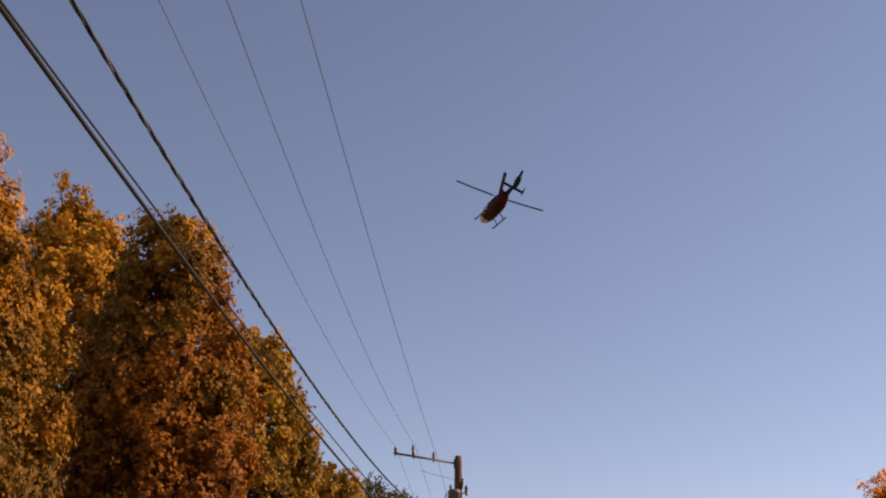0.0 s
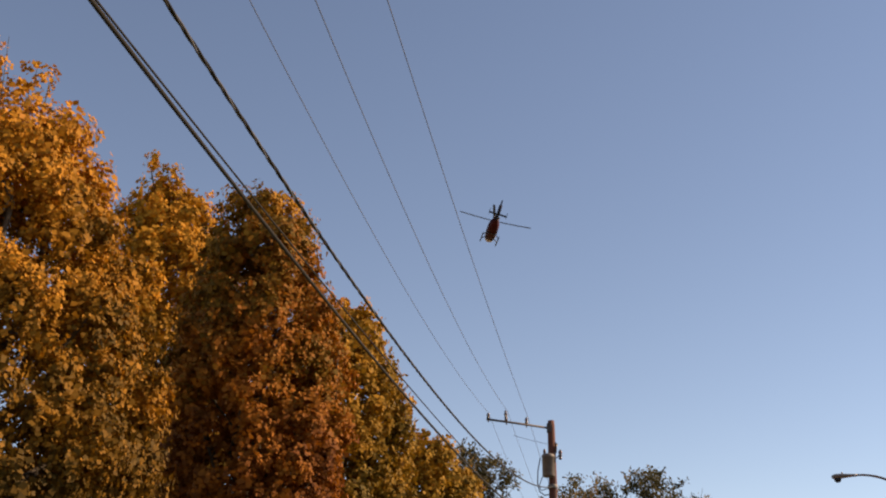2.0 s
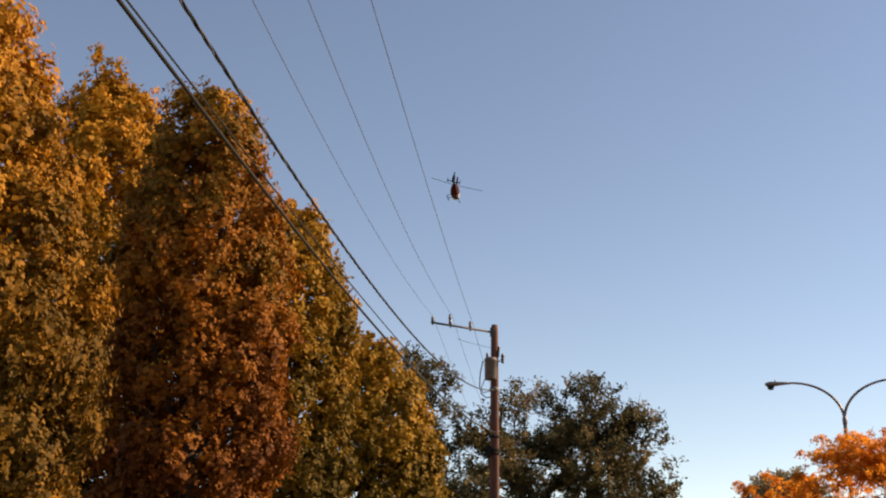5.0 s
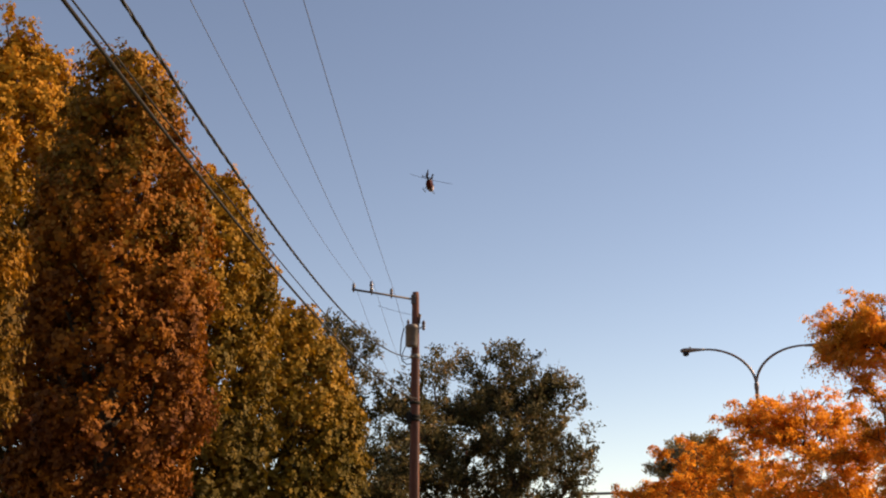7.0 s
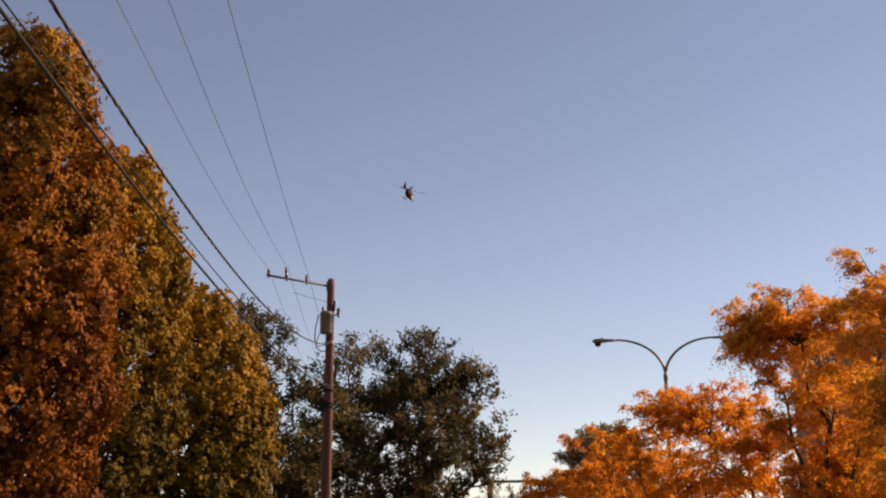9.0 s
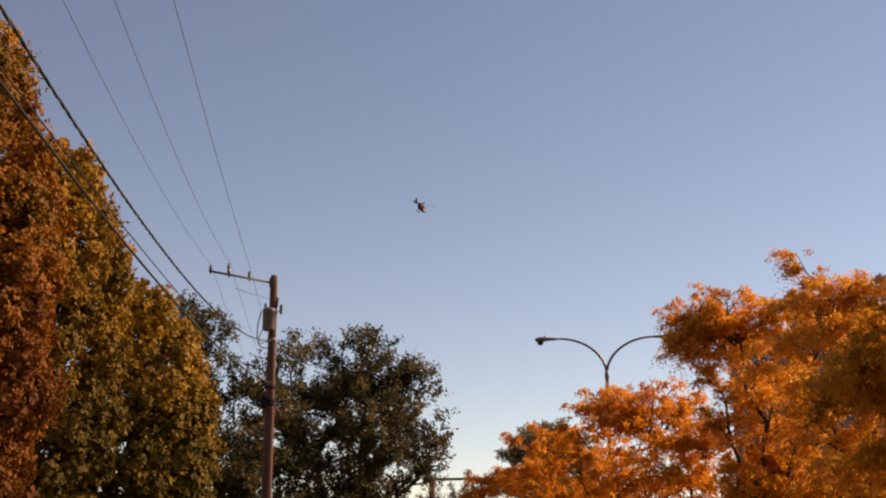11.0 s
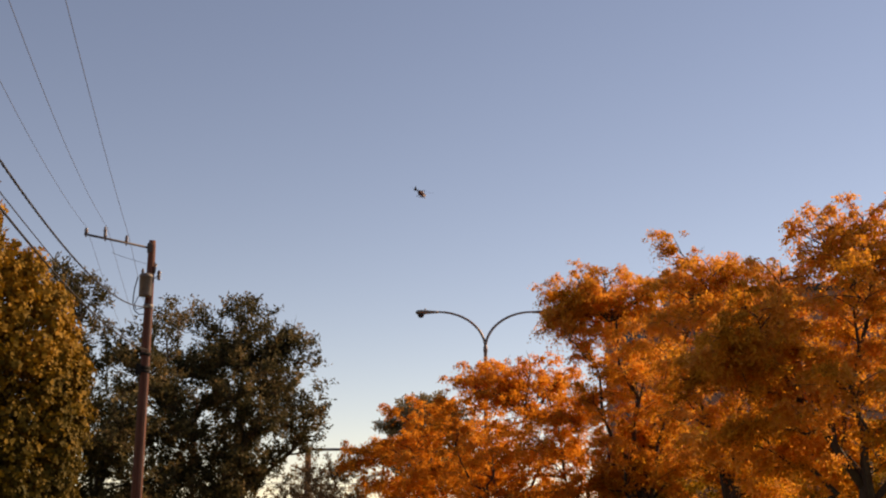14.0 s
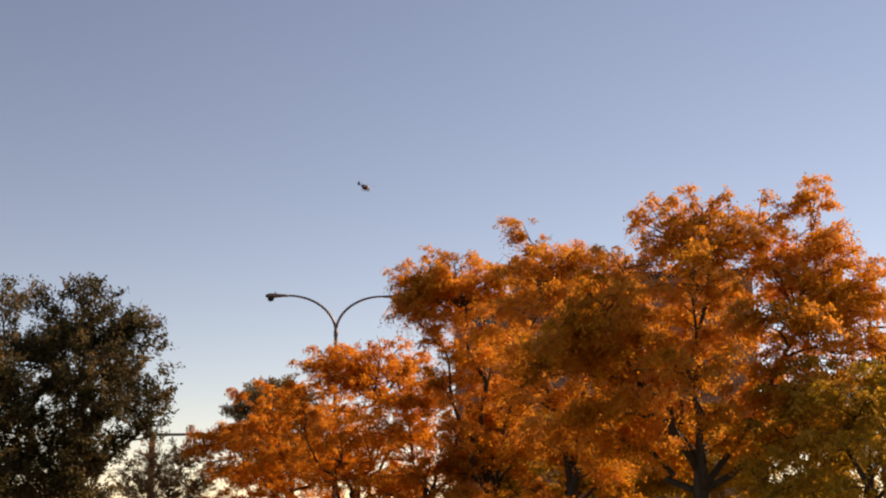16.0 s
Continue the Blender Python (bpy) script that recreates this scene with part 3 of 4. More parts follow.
def orange_trees():
    g = "orange honey locust trees along the street"
    low = dict(LOCUST_SPRAY, branches=19, count=42)
    r = gen(31)
    branching_tree("locust_tree", "low spreading deep orange locust tree", g, (9.9, 44.0, 0), 1.0, .17, dome(3.3, 6.5, 3.8, 17, r, 3) + [(-3.7, 0, 3.7), (-3.5, .5, 4.5), (-3.2, -.5, 3.3)], dict(LOCUST_LEAF, size=.095), low, LEAF_DEEP, r)
    r = gen(32)
    e = dome(2.5, 7.05, 4.4, 15, r, 3) + turned([(-1.9, 0, 6.3), (-1.3, .3, 6.9), (-.4, 0, 6.9), (.8, 0, 7.1), (1.4, .2, 7.0), (2.0, 0, 6.8), (1.7, -.4, 6.4)], 16)
    branching_tree("locust_tree", "orange-red locust tree round the street lamp", g, (10.9, 38.2, 0), 1.1, .17, e, dict(LOCUST_LEAF, size=.088), low, LEAF_DEEP, r)
    r = gen(33)
    e = dome(1.9, 9.1, 6.6, 12, r, 3) + turned([(-2.65, 0, 8.75), (-2.2, .3, 9.05), (-1.8, 0, 9.2), (-2.55, .2, 8.0), (-2.4, -.4, 7.5), (-1.9, .6, 8.5), (-1.0, 0, 9.4), (1.2, 0, 9.2), (-2.2, -.3, 8.6), (-1.5, -.5, 8.8), (-2.7, .1, 8.4), (-2.5, .4, 8.2), (-2.3, -.5, 7.9), (-2.0, .2, 7.6), (-1.7, -.2, 8.2), (-2.75, -.2, 7.8)], 22)
    branching_tree("locust_tree", "tall orange locust tree with layered feathery foliage", g, (13.7, 33.2, 0), 1.5, .2, e, dict(LOCUST_LEAF, size=.082), dict(LOCUST_SPRAY, branches=22, count=44), LEAF_ORANGE, r)
    r = gen(34)
    e = dome(3.7, 8.1, 5.3, 20, r, 1)
    e += turned([(-.5, .2, 8.6), (.45, .2, 8.7), (-.9, 0, 8.3), (.0, .5, 8.4), (1.1, .3, 8.4), (1.9, .1, 8.2), (2.3, .2, 7.4), (2.7, -.3, 6.8), (1.6, .4, 7.6), (2.6, .5, 7.9), (3.1, 0, 8.7), (3.6, 0, 7.4), (4.2, .3, 6.9), (4.3, -.2, 6.0), (4.0, .4, 6.3), (3.2, -.3, 7.7), (-3.6, -.4, 5.3), (-3.0, -.8, 5.0), (-2.3, -1.0, 4.9), (-3.2, .2, 4.7), (-1.6, -1.2, 5.2), (4.1, -.4, 5.0), (3.4, .9, 3.6), (2.2, 1.9, 3.4), (-2.9, 1.2, 3.3), (-3.4, .3, 3.6), (-1.4, 2.2, 3.2), (.4, 2.6, 3.3), (-2.4, -.3, 5.6), (-1.8, -.9, 5.7), (-3.0, -.5, 5.5), (-1.2, -.6, 5.9), (-2.2, .4, 5.9), (-3.4, -.9, 5.1), (-2.7, -1.3, 5.3), (-2.0, -.6, 5.6), (-3.8, -.1, 4.9), (-1.2, -1.5, 4.8)], 32.5)
    branching_tree("locust_tree", "wide golden-orange locust tree with dark forked limbs", g, (14.9, 23.4, 0), 1.75, .21, e, LOCUST_LEAF, dict(LOCUST_SPRAY, branches=23, count=51), LEAF_ORANGE, r, .12)
    r = gen(38)
    branching_tree("locust_tree", "low rust-orange locust tree in the shade of its neighbours", g, (12.4, 35.6, 0), 1.0, .16, dome(2.6, 5.8, 4.0, 14, r, 3), dict(LOCUST_LEAF, size=.085), low, LEAF_DEEP, r)
    r = gen(37)
    e = dome(2.3, 9.0, 6.4, 16, r, 3) + turned([(-1.4, 0, 9.7), (-1.0, .1, 9.0), (.9, 0, 8.7), (1.6, .1, 8.5)], 26)
    branching_tree("locust_tree", "orange and gold locust tree filling the row", g, (14.7, 29.6, 0), 1.7, .19, e, dict(LOCUST_LEAF, size=.08), LOCUST_SPRAY, LEAF_ORANGE, r)
    r = gen(35)
    branching_tree("locust_tree", "yellow-gold locust tree beside the wide one", g, (17.3, 20.6, 0), 1.0, .15, dome(2.7, 4.7, 3.2, 17, r, 2), LOCUST_LEAF, LOCUST_SPRAY, LEAF_YELLOW, r)
    r = gen(36)
    branching_tree("locust_tree", "low yellow-green tree behind the orange crowns", g, (17.0, 34.6, 0), 1.0, .15, dome(3.8, 5.0, 3.4, 18, r, 2), dict(LOCUST_LEAF, size=.10), low, LEAF_YELLOW, r)
    r = gen(39)
    branching_tree("locust_tree", "low yellow tree seen under the wide crown", g, (21.6, 30.4, 0), 0.9, .14, dome(3.5, 4.7, 3.1, 18, r, 2), dict(LOCUST_LEAF, size=.095), low, LEAF_YELLOW, r)


orange_trees()


# ---- utility poles and their wires ----
POLE = Vector((-1.17, 35.98, 0))


def utility_pole(at, label):
    p = thing("utility_pole", label, "utility pole", "wooden poles of the power line", at)
    tube("shaft", [(0, 0, -.3), (0, 0, 3), (.01, 0, 6.5), (0, 0, 10.0), (0, 0, 10.2)], [.175, .16, .14, .115, .10], POLE_WOOD, p, "red-brown weathered timber shaft", 14)
    end = Vector((-1.90, -1.52, 9.93))
    root = Vector((-.10, -.05, 9.96))
    arm = tube("crossarm", [root, end * .5 + root * .5 + Vector((0, 0, .005)), end], .035, ARM_STEEL, p, "thin one-sided metal arm")
    slab("arm_bracket", (.16, .16, .3), (-.06, -.04, 9.95), ARM_STEEL, p, .02)
    for k, (u, lean, tall) in enumerate(((.98, 0, .2), (.69, -.06, .37), (.36, 0, .24))):
        c = root + (end - root) * u
        m = Matrix.Translation(c) @ Matrix.Rotation(lean, 4, "Y")
        lathe("insulator", [(.022, -.08), (.022, .02), (.035, .03), (.05, .05), (.05, tall * .4), (.03, tall * .45), (.055, tall * .6), (.055, tall * .7), (.03, tall * .75), (.04, tall * .9), (.015, tall)], PORCELAIN, p, m, 12)
    # transformer can with its lid, bushing and straps
    can = lathe("transformer", [(.02, 8.36), (.17, 8.37), (.19, 8.41), (.19, 8.95), (.205, 8.96), (.205, 9.02), (.17, 9.07), (.05, 9.10)], TRANSFORMER, p, Matrix.Translation((-.11, -.30, 0)), 18, "grey-brown transformer can")
    lathe("bushing", [(.03, 9.05), (.05, 9.07), (.03, 9.12), (.05, 9.15), (.02, 9.24)], PORCELAIN, can, Matrix.Translation((-.22, -.30, 0)), 10)
    for z in (8.5, 8.88):
        slab("strap", (.12, .30, .05), (-.08, -.14, z), GALV, p, .01)
    # arrester on the other side
    tube("standoff", [(.05, 0, 9.0), (.16, -.02, 9.02), (.25, -.03, 9.1)], .018, GALV, p)
    lathe("arrester", [(.02, 8.95), (.05, 8.97), (.05, 9.02), (.03, 9.04), (.06, 9.07), (.06, 9.1), (.03, 9.12), (.06, 9.15), (.06, 9.2), (.02, 9.27)], PORCELAIN, p, Matrix.Translation((.26, -.03, 0)), 12)
    tube("lead", [(.13, -.06, 9.15), (.15, -.05, 9.32), (.12, -.04, 9.5)], .016, CABLE, p)
    tube("fuse_holder", [(.10, -.08, 9.18), (.17, -.10, 9.45)], .028, PORCELAIN, p)
    # drop loops from the can to the service cable
    tube("drop_loop", [(-.36, -.14, 9.0), (-.44, -.18, 8.6), (-.46, -.18, 8.2), (-.40, -.16, 7.95), (-.26, -.13, 7.84), (-.12, -.1, 7.86)], .018, CABLE, p, "black looped drop cable")
    tube("drop_loop", [(-.30, -.2, 8.4), (-.40, -.2, 8.15), (-.36, -.17, 7.98), (-.14, -.12, 8.05)], .014, CABLE, p)
    tube("guy_line", [(-.10, 0, 9.45), (-.75, -.3, 9.55), (-1.15, -.6, 9.62)], .006, WIRE, p)
    lathe("clamp", [(.145, 8.05), (.155, 8.06), (.155, 8.17), (.145, 8.18)], GALV, p, Matrix.Identity(4), 14)
    for z in (6.12, 6.22, 6.64):
        lathe("band", [(.15, z - .05), (.172, z - .045), (.172, z + .045), (.15, z + .05)], CABLE, p, Matrix.Identity(4), 14, "dark steel band")
    tube("ground_wire", [(.10, -.13, .1), (.10, -.12, 3), (.09, -.11, 6), (.08, -.09, 9)], .010, WIRE, p)
    slab("splice_box", (.16, .12, .34), (-.17, -.12, 6.16), CABLE, p, .02)
    return p


utility_pole(POLE, "weathered wooden utility pole with one-sided arm and transformer")
BACK = Vector((-3.55, -16.3, 0))
AHEAD = Vector((1.0, 84.0, 0))
first = [o for o in scene.objects if o.name == "utility_pole"][0]
copy_thing(first, Matrix.Translation(BACK))
copy_thing(first, Matrix.Translation(AHEAD))


def wire_line(a, th, fall, bend, length=52.0, steps=70):
    """The hanging line from the point a on the pole, back along the street: th degrees off the axis, then the parabola."""
    d = Vector((math.sin(radians(th)), -math.cos(radians(th)), 0))
    return [Vector(a) + d * s + Vector((0, 0, fall * s + bend * s * s)) for s in (length * i / steps for i in range(steps + 1))]


def ahead_line(a, sag, steps=30):
    b = Vector(a) - POLE + AHEAD
    return [Vector(a).lerp(b, i / steps) - Vector((0, 0, 4 * sag * (i / steps) * (1 - i / steps))) for i in range(steps + 1)]


def lines():
    g = "wires of the power line"
    spans = [((-3.02, 34.47, 10.13), -1.0, -.12595, .00279, .005), ((-2.48, 35.01, 10.31), -0.65, -.13377, .0029, .0054), ((-1.86, 35.55, 10.19), -0.95, -.04881, .00129, .0062)]
    for a, th, fall, bend, r in spans:
        pts = list(reversed(ahead_line(a, 1.4)))[:-1] + wire_line(a, th, fall, bend)
        v, f = [], []
        tube_into(v, f, pts, [r] * len(pts), 6)
        tagged(new("power_wire", mesh_from("power_wire", v, f, WIRE, True)), "thin bare grey overhead power wire", "power line", g)
    # two sheathed cables lower down
    for a, th, fall, bend, r, lab in (((-1.11, 35.98, 6.776), -2.75, -.125176, .002384, .016, "thick black overhead communication cable"), ((-1.11, 35.98, 6.664), -2.75, -.092822, .001495, .008, "thin dark support strand above the thick cable")):
        pts = wire_line(a, th, fall, bend)
        v, f = [], []
        tube_into(v, f, pts, [r] * len(pts), 8)
        tagged(new("overhead_cable", mesh_from("overhead_cable", v, f, CABLE, True)), lab, "cable", g)
    # twisted service cable: two insulated strands round a bare one
    t = thing("twisted_cable", "black twisted three-strand overhead service cable", "cable", g)
    axis = wire_line((-1.17, 35.98, 8.118), -2.75, -.195441, .004011, 52.0, 700)
    for k in range(3):
        pts = []
        for i, p in enumerate(axis):
            a = 2 * math.pi * (i / 10.5 + k / 3)
            pts.append(p + Vector((math.cos(a), 0, math.sin(a))) * .0095)
        tube("strand", pts, .0085, CABLE if k else WIRE, t, "", 5)


lines()


# ---- double street lamp ----
def street_lamp():
    p = thing("street_lamp", "grey steel street lamp with two curved arms", "street lamp", "", (11.53, 43.50, 0), -13.6)
    tube("post", [(0, 0, 0), (0, 0, .5), (0, 0, 4), (0, 0, 8.2), (0, 0, 8.5)], [.125, .11, .095, .07, .062], LAMP_STEEL, p, "", 12)
    lathe("base", [(.2, 0), (.2, .05), (.15, .12), (.14, .4), (.115, .45)], LAMP_STEEL, p)
    lathe("collar", [(.07, 8.2), (.085, 8.22), (.085, 8.42), (.07, 8.44)], LAMP_STEEL, p)
    for s in (-1, 1):
        pts = [(s * 1.86 * (1 - math.cos(a)), 0, 8.36 + 1.46 * math.sin(a)) for a in (i * math.pi / 2 / 14 for i in range(15))]
        pts += [(s * 2.05, 0, 9.815)]
        tube("arm", pts, [.055 - .016 * i / 15 for i in range(16)], LAMP_STEEL, p, "", 10)
        rings = []
        for x, w, top, bot in ((1.86, .045, .045, .045), (2.0, .06, .055, .05), (2.2, .095, .07, .065), (2.4, .15, .085, .09), (2.55, .165, .09, .11), (2.68, .13, .07, .10), (2.76, .05, .03, .05)):
            ring = []
            for k in range(14):
                a = 2 * math.pi * k / 14
                z = math.sin(a)
                ring.append((s * x, w * math.cos(a), 9.815 + (top if z > 0 else bot) * z))
            rings.append(ring)
        head = loft("lamp_head", rings, LAMP_HEAD, p, "brown-grey teardrop lamp head")
        lathe("lens", [(.02, -.235), (.09, -.21), (.125, -.15), (.13, -.08)], HELI_GLASS, head, Matrix.Translation((s * 2.55, 0, 9.815)), 14, "dark glass bowl under the head")
        lathe("photocell", [(.03, .07), (.03, .13), (.015, .15)], LAMP_HEAD, head, Matrix.Translation((s * 2.38, 0, 9.815)), 10)
    return p


street_lamp()


# ---- far mast with its long arm ----
def signal_mast():
    p = thing("signal_mast", "brown far post carrying a long pale horizontal arm", "traffic mast", "", (8.56, 79.5, 0), -7)
    tube("post", [(0, 0, -.1), (0, 0, 3), (0, 0, 6.7)], [.26, .23, .20], POLE_WOOD, p, "", 12)
    tube("arm", [(-.2, 0, 6.58), (3, 0, 6.62), (7.5, 0, 6.66)], [.10, .09, .06], GALV, p, "pale metal arm", 10)
    lathe("clamp", [(.2, 6.45), (.25, 6.46), (.25, 6.74), (.2, 6.75)], GALV, p)
    tube("span_wire", [(-6, 0, 4.4), (0, 0, 4.2), (7, 0, 4.5)], .02, WIRE, p)


signal_mast()


# ---- pole with a dark housing beside the gold trees ----
def service_pole():
    p = thing("service_pole", "thin grey pole with bracket arm and dark housing", "pole", "", (26.1, 30.3, 0), -40)
    tube("post", [(0, 0, 0), (0, 0, 4), (0, 0, 7.75)], [.085, .075, .06], GALV, p, "", 10)
    tube("arm", [(-.6, 0, 7.66), (.4, 0, 7.62), (1.6, 0, 7.58)], .05, CABLE, p)
    tube("brace", [(0, 0, 7.2), (.5, 0, 7.2), (1.3, 0, 7.2)], .04, CABLE, p)
    slab("housing", (1.0, .45, 1.2), (.62, 0, 6.4), CABLE, p, .16, "dark rounded housing")
    slab("hanger", (.08, .08, .5), (.7, 0, 7.1), CABLE, p, .01)


service_pole()


# ---- brick building behind the locusts ----
def brick_building():
    b = thing("brick_building", "red-brick flat-roofed building with a dark roof edge", "building", "", (24.73, 65.49, 0), -27.8)
    slab("wall", (14.4, 12, 15.0), (10.9, 6, 7.5), BRICK, b, 0, "red brick walls")
    slab("side_wing", (3.65, 11, 14.1), (1.87, 6.2, 7.05), BRICK, b, 0, "lower red brick wing")
    slab("roof", (14.9, 12.5, .4), (10.9, 6, 15.2), CORNICE, b, .06, "dark overhanging roof edge")
    slab("wing_roof", (3.9, 11.4, .35), (1.83, 6.2, 14.27), CORNICE, b, .06, "dark overhanging roof edge")
    for z in (1.6, 5.2, 8.8, 12.2):
        for x in (5.5, 8.6, 11.7, 14.8, 1.9):
            y = .7 if x < 3 else 0
            w = slab("window", (1.2, .06, 1.6), (x, y - .02, z), GREEN_GLASS_M, b, 0, "dark window pane")
            for sx_, sz_, cx_, cz_ in ((1.36, .09, 0, .84), (1.5, .1, 0, -.86), (.09, 1.7, -.64, 0), (.09, 1.7, .64, 0), (.05, 1.6, 0, 0)):
                slab("sill" if sx_ == 1.5 else "frame", (sx_, .12, sz_), (x + cx_, y - .03, z + cz_), CORNICE, w, 0)


brick_building()


# ---- helicopter ----
HELI_ROWS = [
    (0.0, 0.69, 127.21, 64.19, -24.0),
    (0.5, -3.56, 135.30, 66.18, -20.0),
    (1.0, -7.56, 143.99, 68.04, -18.0),
    (1.5, -10.59, 153.23, 69.98, -16.0),
    (2.0, -13.09, 163.00, 72.08, -13.5),
    (2.5, -15.03, 173.34, 74.24, -10.0),
    (3.0, -16.30, 184.08, 76.86, -6.5),
    (3.5, -16.81, 195.45, 79.40, -3.5),
    (4.0, -17.02, 207.33, 81.98, -1.0),
    (4.2, -16.96, 212.18, 83.11, -0.5),
    (6.3, -10.47, 267.49, 96.37, 4.5),
    (6.5, -9.24, 273.11, 97.58, 5.2),
    (7.0, -5.54, 287.38, 100.70, 7.2),
    (7.5, -1.74, 301.86, 104.07, 9.4),
    (8.0, 2.70, 316.62, 107.40, 11.8),
    (8.5, 7.46, 331.61, 110.70, 14.4),
    (9.0, 12.88, 346.86, 113.86, 17.0),
    (11.5, 48.61, 424.04, 131.82, 29.8),
    (12.0, 57.44, 439.51, 135.56, 32.0),
    (12.5, 67.42, 454.81, 139.40, 34.2),
    (13.0, 78.13, 469.97, 143.26, 36.6),
    (13.5, 90.35, 484.72, 147.41, 39.1),
    (14.0, 102.76, 499.36, 151.36, 41.8),
    (14.5, 116.59, 513.68, 154.92, 44.5),
    (15.0, 130.59, 527.72, 158.66, 47.4),
    (15.5, 145.81, 541.21, 162.47, 50.3),
    (16.0, 162.36, 554.23, 165.71, 53.4),
]


def ring(y, w, zc, h, n=18, power=3.0):
    out = []
    for k in range(n):
        a = 2 * math.pi * k / n
        c, s = math.cos(a), math.sin(a)
        out.append((w * math.copysign(abs(c) ** (2 / power), c), y, zc + h * math.copysign(abs(s) ** (2 / power), s)))
    return out


def arc(y, w, zc, h, a0, a1, n=9, out_by=.015, power=3.0):
    pts = []
    for k in range(n):
        a = radians(a0 + (a1 - a0) * k / (n - 1))
        c, s = math.cos(a), math.sin(a)
        pts.append(((w + out_by) * math.copysign(abs(c) ** (2 / power), c), y, zc + (h + out_by) * math.copysign(abs(s) ** (2 / power), s)))
    return pts


def skin(name, rows, mat, parent, label=""):
    n = len(rows[0])
    v = [p for r in rows for p in r]
    f = [(i * n + k, i * n + k + 1, (i + 1) * n + k + 1, (i + 1) * n + k) for i in range(len(rows) - 1) for k in range(n - 1)]
    return child(name, mesh_from(name, v, f, mat, True), parent, label)


def helicopter():
    h = thing("helicopter", "dark red helicopter with skids flying away, banked", "helicopter")
    body = [(3.75, .11, -1.98, .12), (3.5, .36, -1.94, .36), (2.9, .64, -1.80, .66), (2.0, .80, -1.62, .88), (.8, .86, -1.48, 1.0), (-.6, .86, -1.44, 1.0), (-1.6, .80, -1.34, .92), (-2.4, .60, -1.14, .68), (-3.1, .32, -.90, .36)]
    loft("fuselage", [ring(*r) for r in body], HELI_RED, h, "dark red rounded fuselage")
    mid = [(3.5, .36, -1.94, .36), (2.9, .64, -1.80, .66), (2.0, .80, -1.62, .88), (.8, .86, -1.48, 1.0), (.2, .86, -1.46, 1.0)]
    skin("belly_panel", [arc(*r, 216, 322) for r in mid[:3]], HELI_CREAM, h, "cream belly panel under the nose")
    flank = [(2.9, .64, -1.80, .66), (2.0, .80, -1.62, .88), (.8, .86, -1.48, 1.0), (.3, .86, -1.465, 1.0)]
    for a0, a1 in ((176, 214), (326, 366)):
        skin("flank_panel", [arc(*r, a0, a1, 7, .02) for r in flank], HELI_CREAM, h, "pale lower side panel")
    skin("windscreen", [arc(*r, 20, 160, 11) for r in mid[:4]], HELI_GLASS, h, "tinted windscreen")
    for a0, a1 in ((14, 48), (132, 166)):
        skin("cabin_window", [arc(*r, a0, a1, 6) for r in ((.7, .86, -1.477, 1.0), (.1, .86, -1.46, 1.0), (-.6, .86, -1.44, 1.0))], HELI_GLASS, h, "dark cabin window")
    loft("engine_cowling", [ring(y, w, z, e) for y, w, z, e in ((1.3, .2, -.50, .1), (.9, .45, -.42, .26), (0, .55, -.38, .32), (-1.2, .52, -.42, .30), (-2.2, .34, -.55, .24), (-2.8, .16, -.66, .14))], HELI_RED, h)
    for s in (-1, 1):
        tube("exhaust", [(s * .3, -1.7, -.4), (s * .36, -2.2, -.36), (s * .42, -2.5, -.3)], [.13, .14, .15], ROTOR_GREY, h, "", 10)
    loft("tail_boom", [ring(y, w, z, w, 14, 2.0) for y, w, z in ((-2.2, .38, -.84), (-3.0, .30, -.78), (-4.2, .22, -.70), (-5.6, .15, -.60))], HELI_NAVY, h, "dark tail boom")
    fin = [(-5.3, -.2), (-6.05, .95), (-6.5, .95), (-6.3, -.2), (-6.0, -1.2), (-5.65, -1.2)]
    loft("fin", [[(-.10, y, z) for y, z in fin], [(.10, y, z) for y, z in fin]], HELI_NAVY, h, "dark swept tail fin", False)
    turn = Matrix.Translation((0, -5.85, -.35)) @ Matrix.Rotation(math.pi / 2, 4, "Y")
    v, f = [], []
    for r_, z_ in ((.50, -.24), (.72, -.20), (.80, 0), (.72, .20), (.50, .24), (.48, 0)):
        v += [turn @ Vector((r_ * math.cos(k * math.pi / 10), r_ * math.sin(k * math.pi / 10), z_)) for k in range(20)]
    f = [(i * 20 + k, i * 20 + (k + 1) % 20, (i + 1) % 6 * 20 + (k + 1) % 20, (i + 1) % 6 * 20 + k) for i in range(6) for k in range(20)]
    child("tail_shroud", mesh_from("tail_shroud", v, f, HELI_NAVY, True), h, "dark round tail rotor shroud")
    slab("stabiliser", (2.7, .55, .08), (0, -4.7, -.66), HELI_NAVY, h, .02)
    for s in (-1, 1):
        plate = [(-4.35, -.95), (-4.7, -.15), (-5.15, -.15), (-5.05, -.95)]
        loft("endplate", [[(s * 1.35 - .03, y, z) for y, z in plate], [(s * 1.35 + .03, y, z) for y, z in plate]], HELI_NAVY, h, "", False)
        tube("skid", [(s * 1.25, 2.6, -2.72), (s * 1.25, 2.3, -2.98), (s * 1.25, 1.9, -3.05), (s * 1.25, -.2, -3.05), (s * 1.25, -1.8, -3.05)], .085, ROTOR_GREY, h, "", 8)
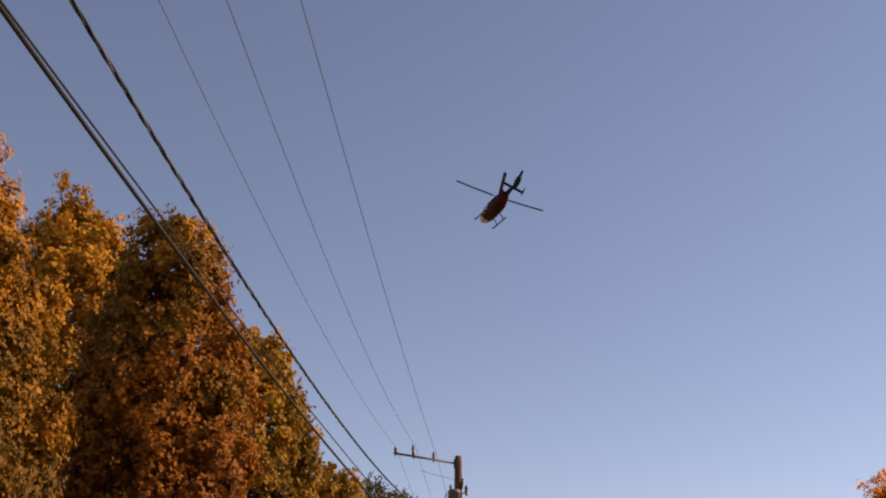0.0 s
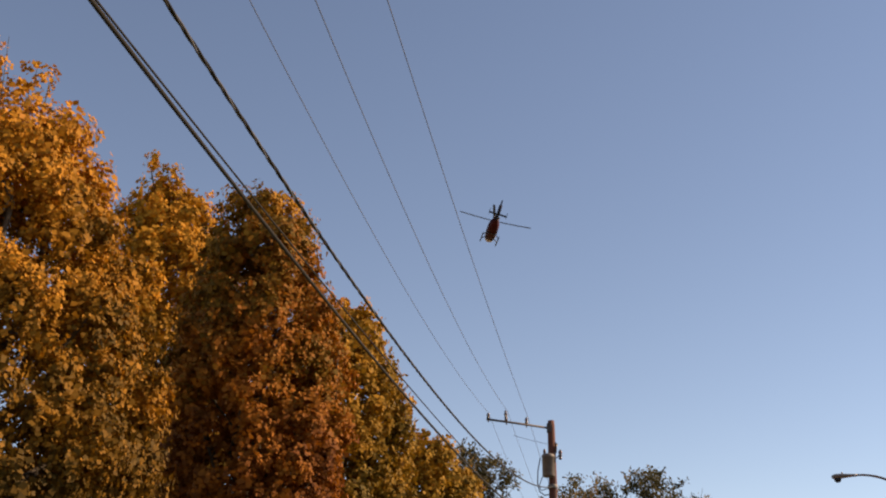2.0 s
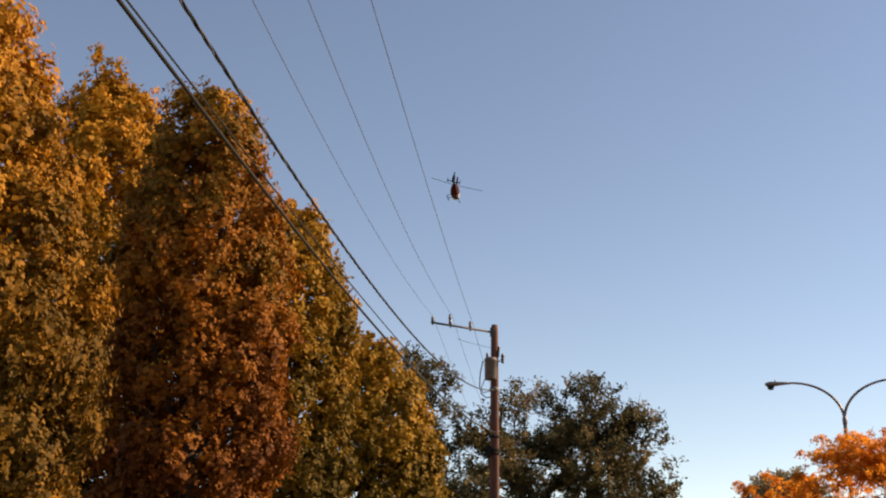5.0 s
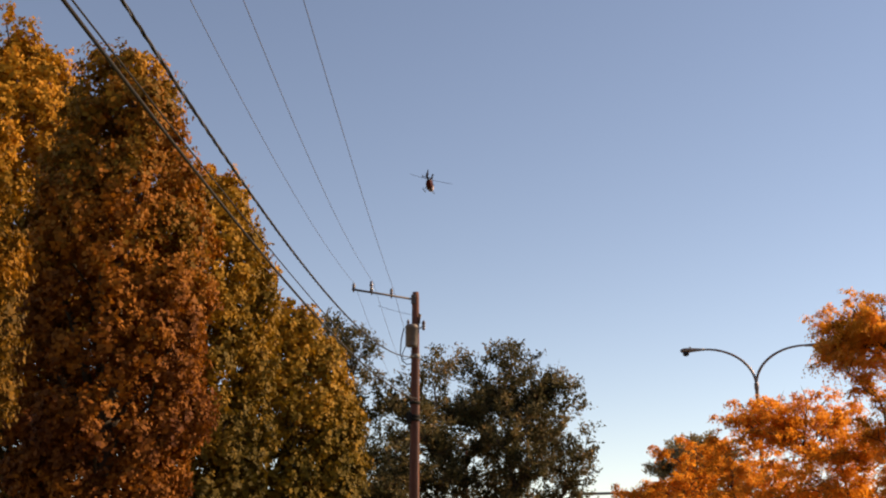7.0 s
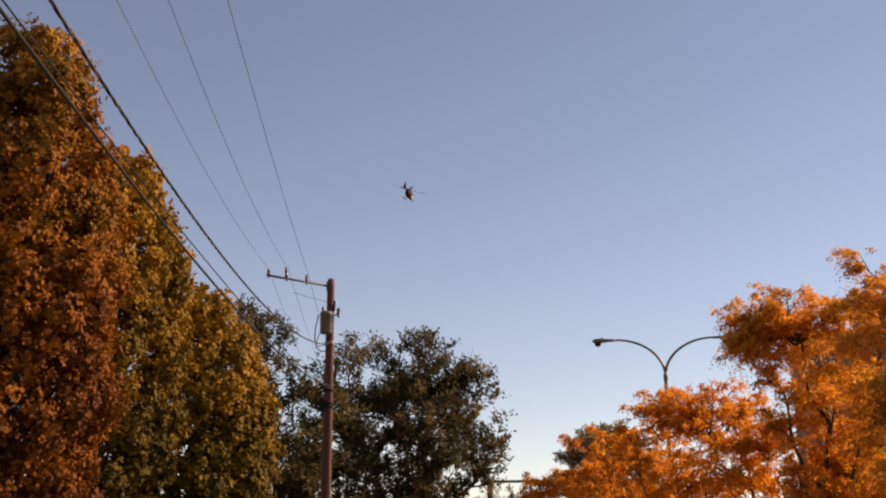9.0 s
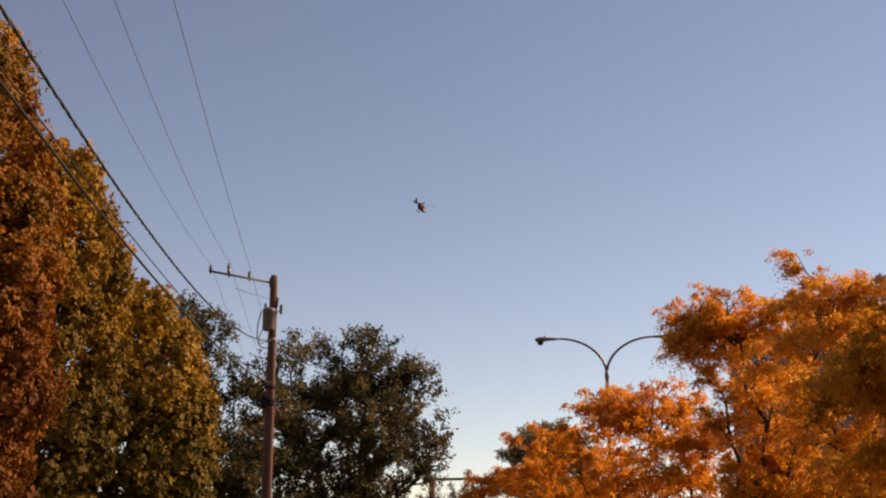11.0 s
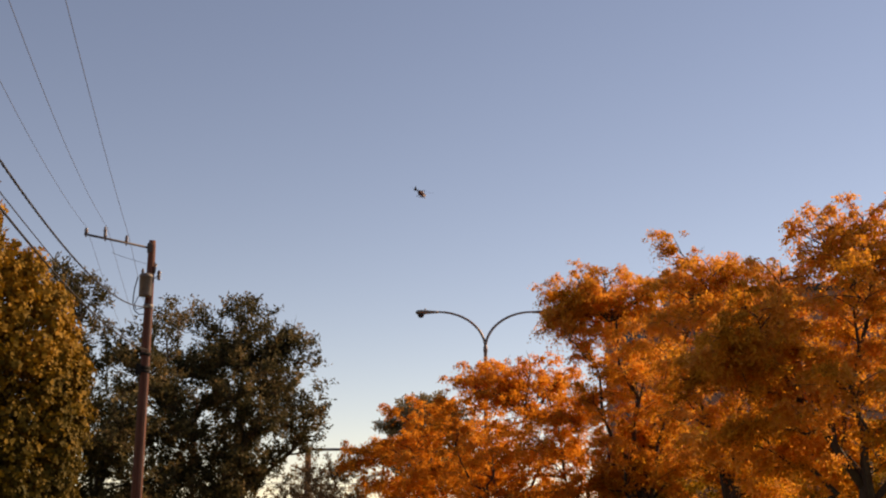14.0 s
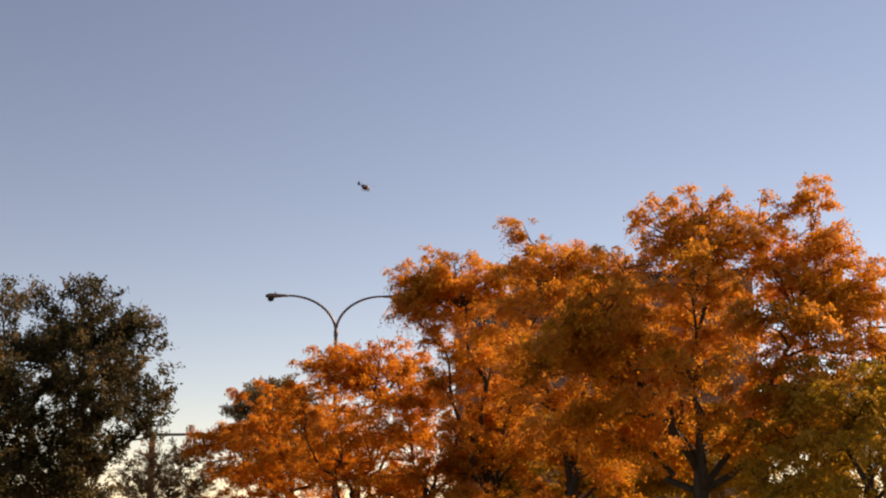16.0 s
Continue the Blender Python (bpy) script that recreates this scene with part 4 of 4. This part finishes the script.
    for y in (1.05, -.85):
        tube("cross_tube", [(-1.25, y, -3.03), (-1.1, y, -2.75), (-.6, y, -2.42), (.6, y, -2.42), (1.1, y, -2.75), (1.25, y, -3.03)], .07, ROTOR_GREY, h, "", 8)
    lathe("mast", [(.22, -.15), (.13, -.1), (.10, .05), (.09, .1)], ROTOR_GREY, h)
    rotor = lathe("rotor", [(.12, -.07), (.24, -.05), (.24, .05), (.12, .09), (.06, .14)], ROTOR_GREY, h, Matrix.Identity(4), 14, "four-bladed main rotor hub")
    for k in range(4):
        a = k * math.pi / 2
        rows = []
        for r, ch, lift in ((.22, .08, 0), (.7, .09, .01), (.95, .20, .02), (3.2, .20, .10), (5.5, .20, .24), (5.7, .10, .26)):
            row = []
            for dy, dz in ((-ch, 0), (-ch * .3, .035), (ch * .5, .03), (ch, 0), (ch * .3, -.02)):
                row.append((r * math.cos(a) - dy * math.sin(a), r * math.sin(a) + dy * math.cos(a), lift + dz))
            rows.append(row)
        loft("blade", rows, ROTOR_GREY, rotor)
    tail = lathe("tail_rotor", [(.05, -.08), (.1, -.06), (.1, .06), (.05, .08)], ROTOR_GREY, h, Matrix.Identity(4), 10)
    for k in range(2):
        slab("tail_blade", (.38, .12, .03), (.27 if k else -.27, 0, 0), ROTOR_GREY, tail, .008)
    return h, rotor, tail


heli, main_rotor, tail_rotor = helicopter()


def motions():
    """The helicopter's way, and its two rotors turning on it."""
    bank = [(0, 19), (1.5, 16), (3, 15), (7, 13), (9, 16), (12, 18), (16, 20)]
    bt, bv = zip(*bank)
    walk(heli, [(t, pose(x, y, z, 3, float(np.interp(t, bt, bv)), -hd)) for t, x, y, z, hd in HELI_ROWS])
    n = 480
    at, av = (0, 1.5, 3, 4, 7, 16), (-17, -14, -2, 4, 14, 54)
    walk(main_rotor, [(i / 30, pose(0, 0, 0, 0, 0, float(np.interp(i / 30, at, av)) - 90 * i)) for i in range(n + 1)])
    walk(tail_rotor, [(i / 30, pose(0, -5.85, -.35, 0, 90, 0) @ pose(0, 0, 0, 0, 0, 25 - 86.5 * i)) for i in range(n + 1)])


motions()
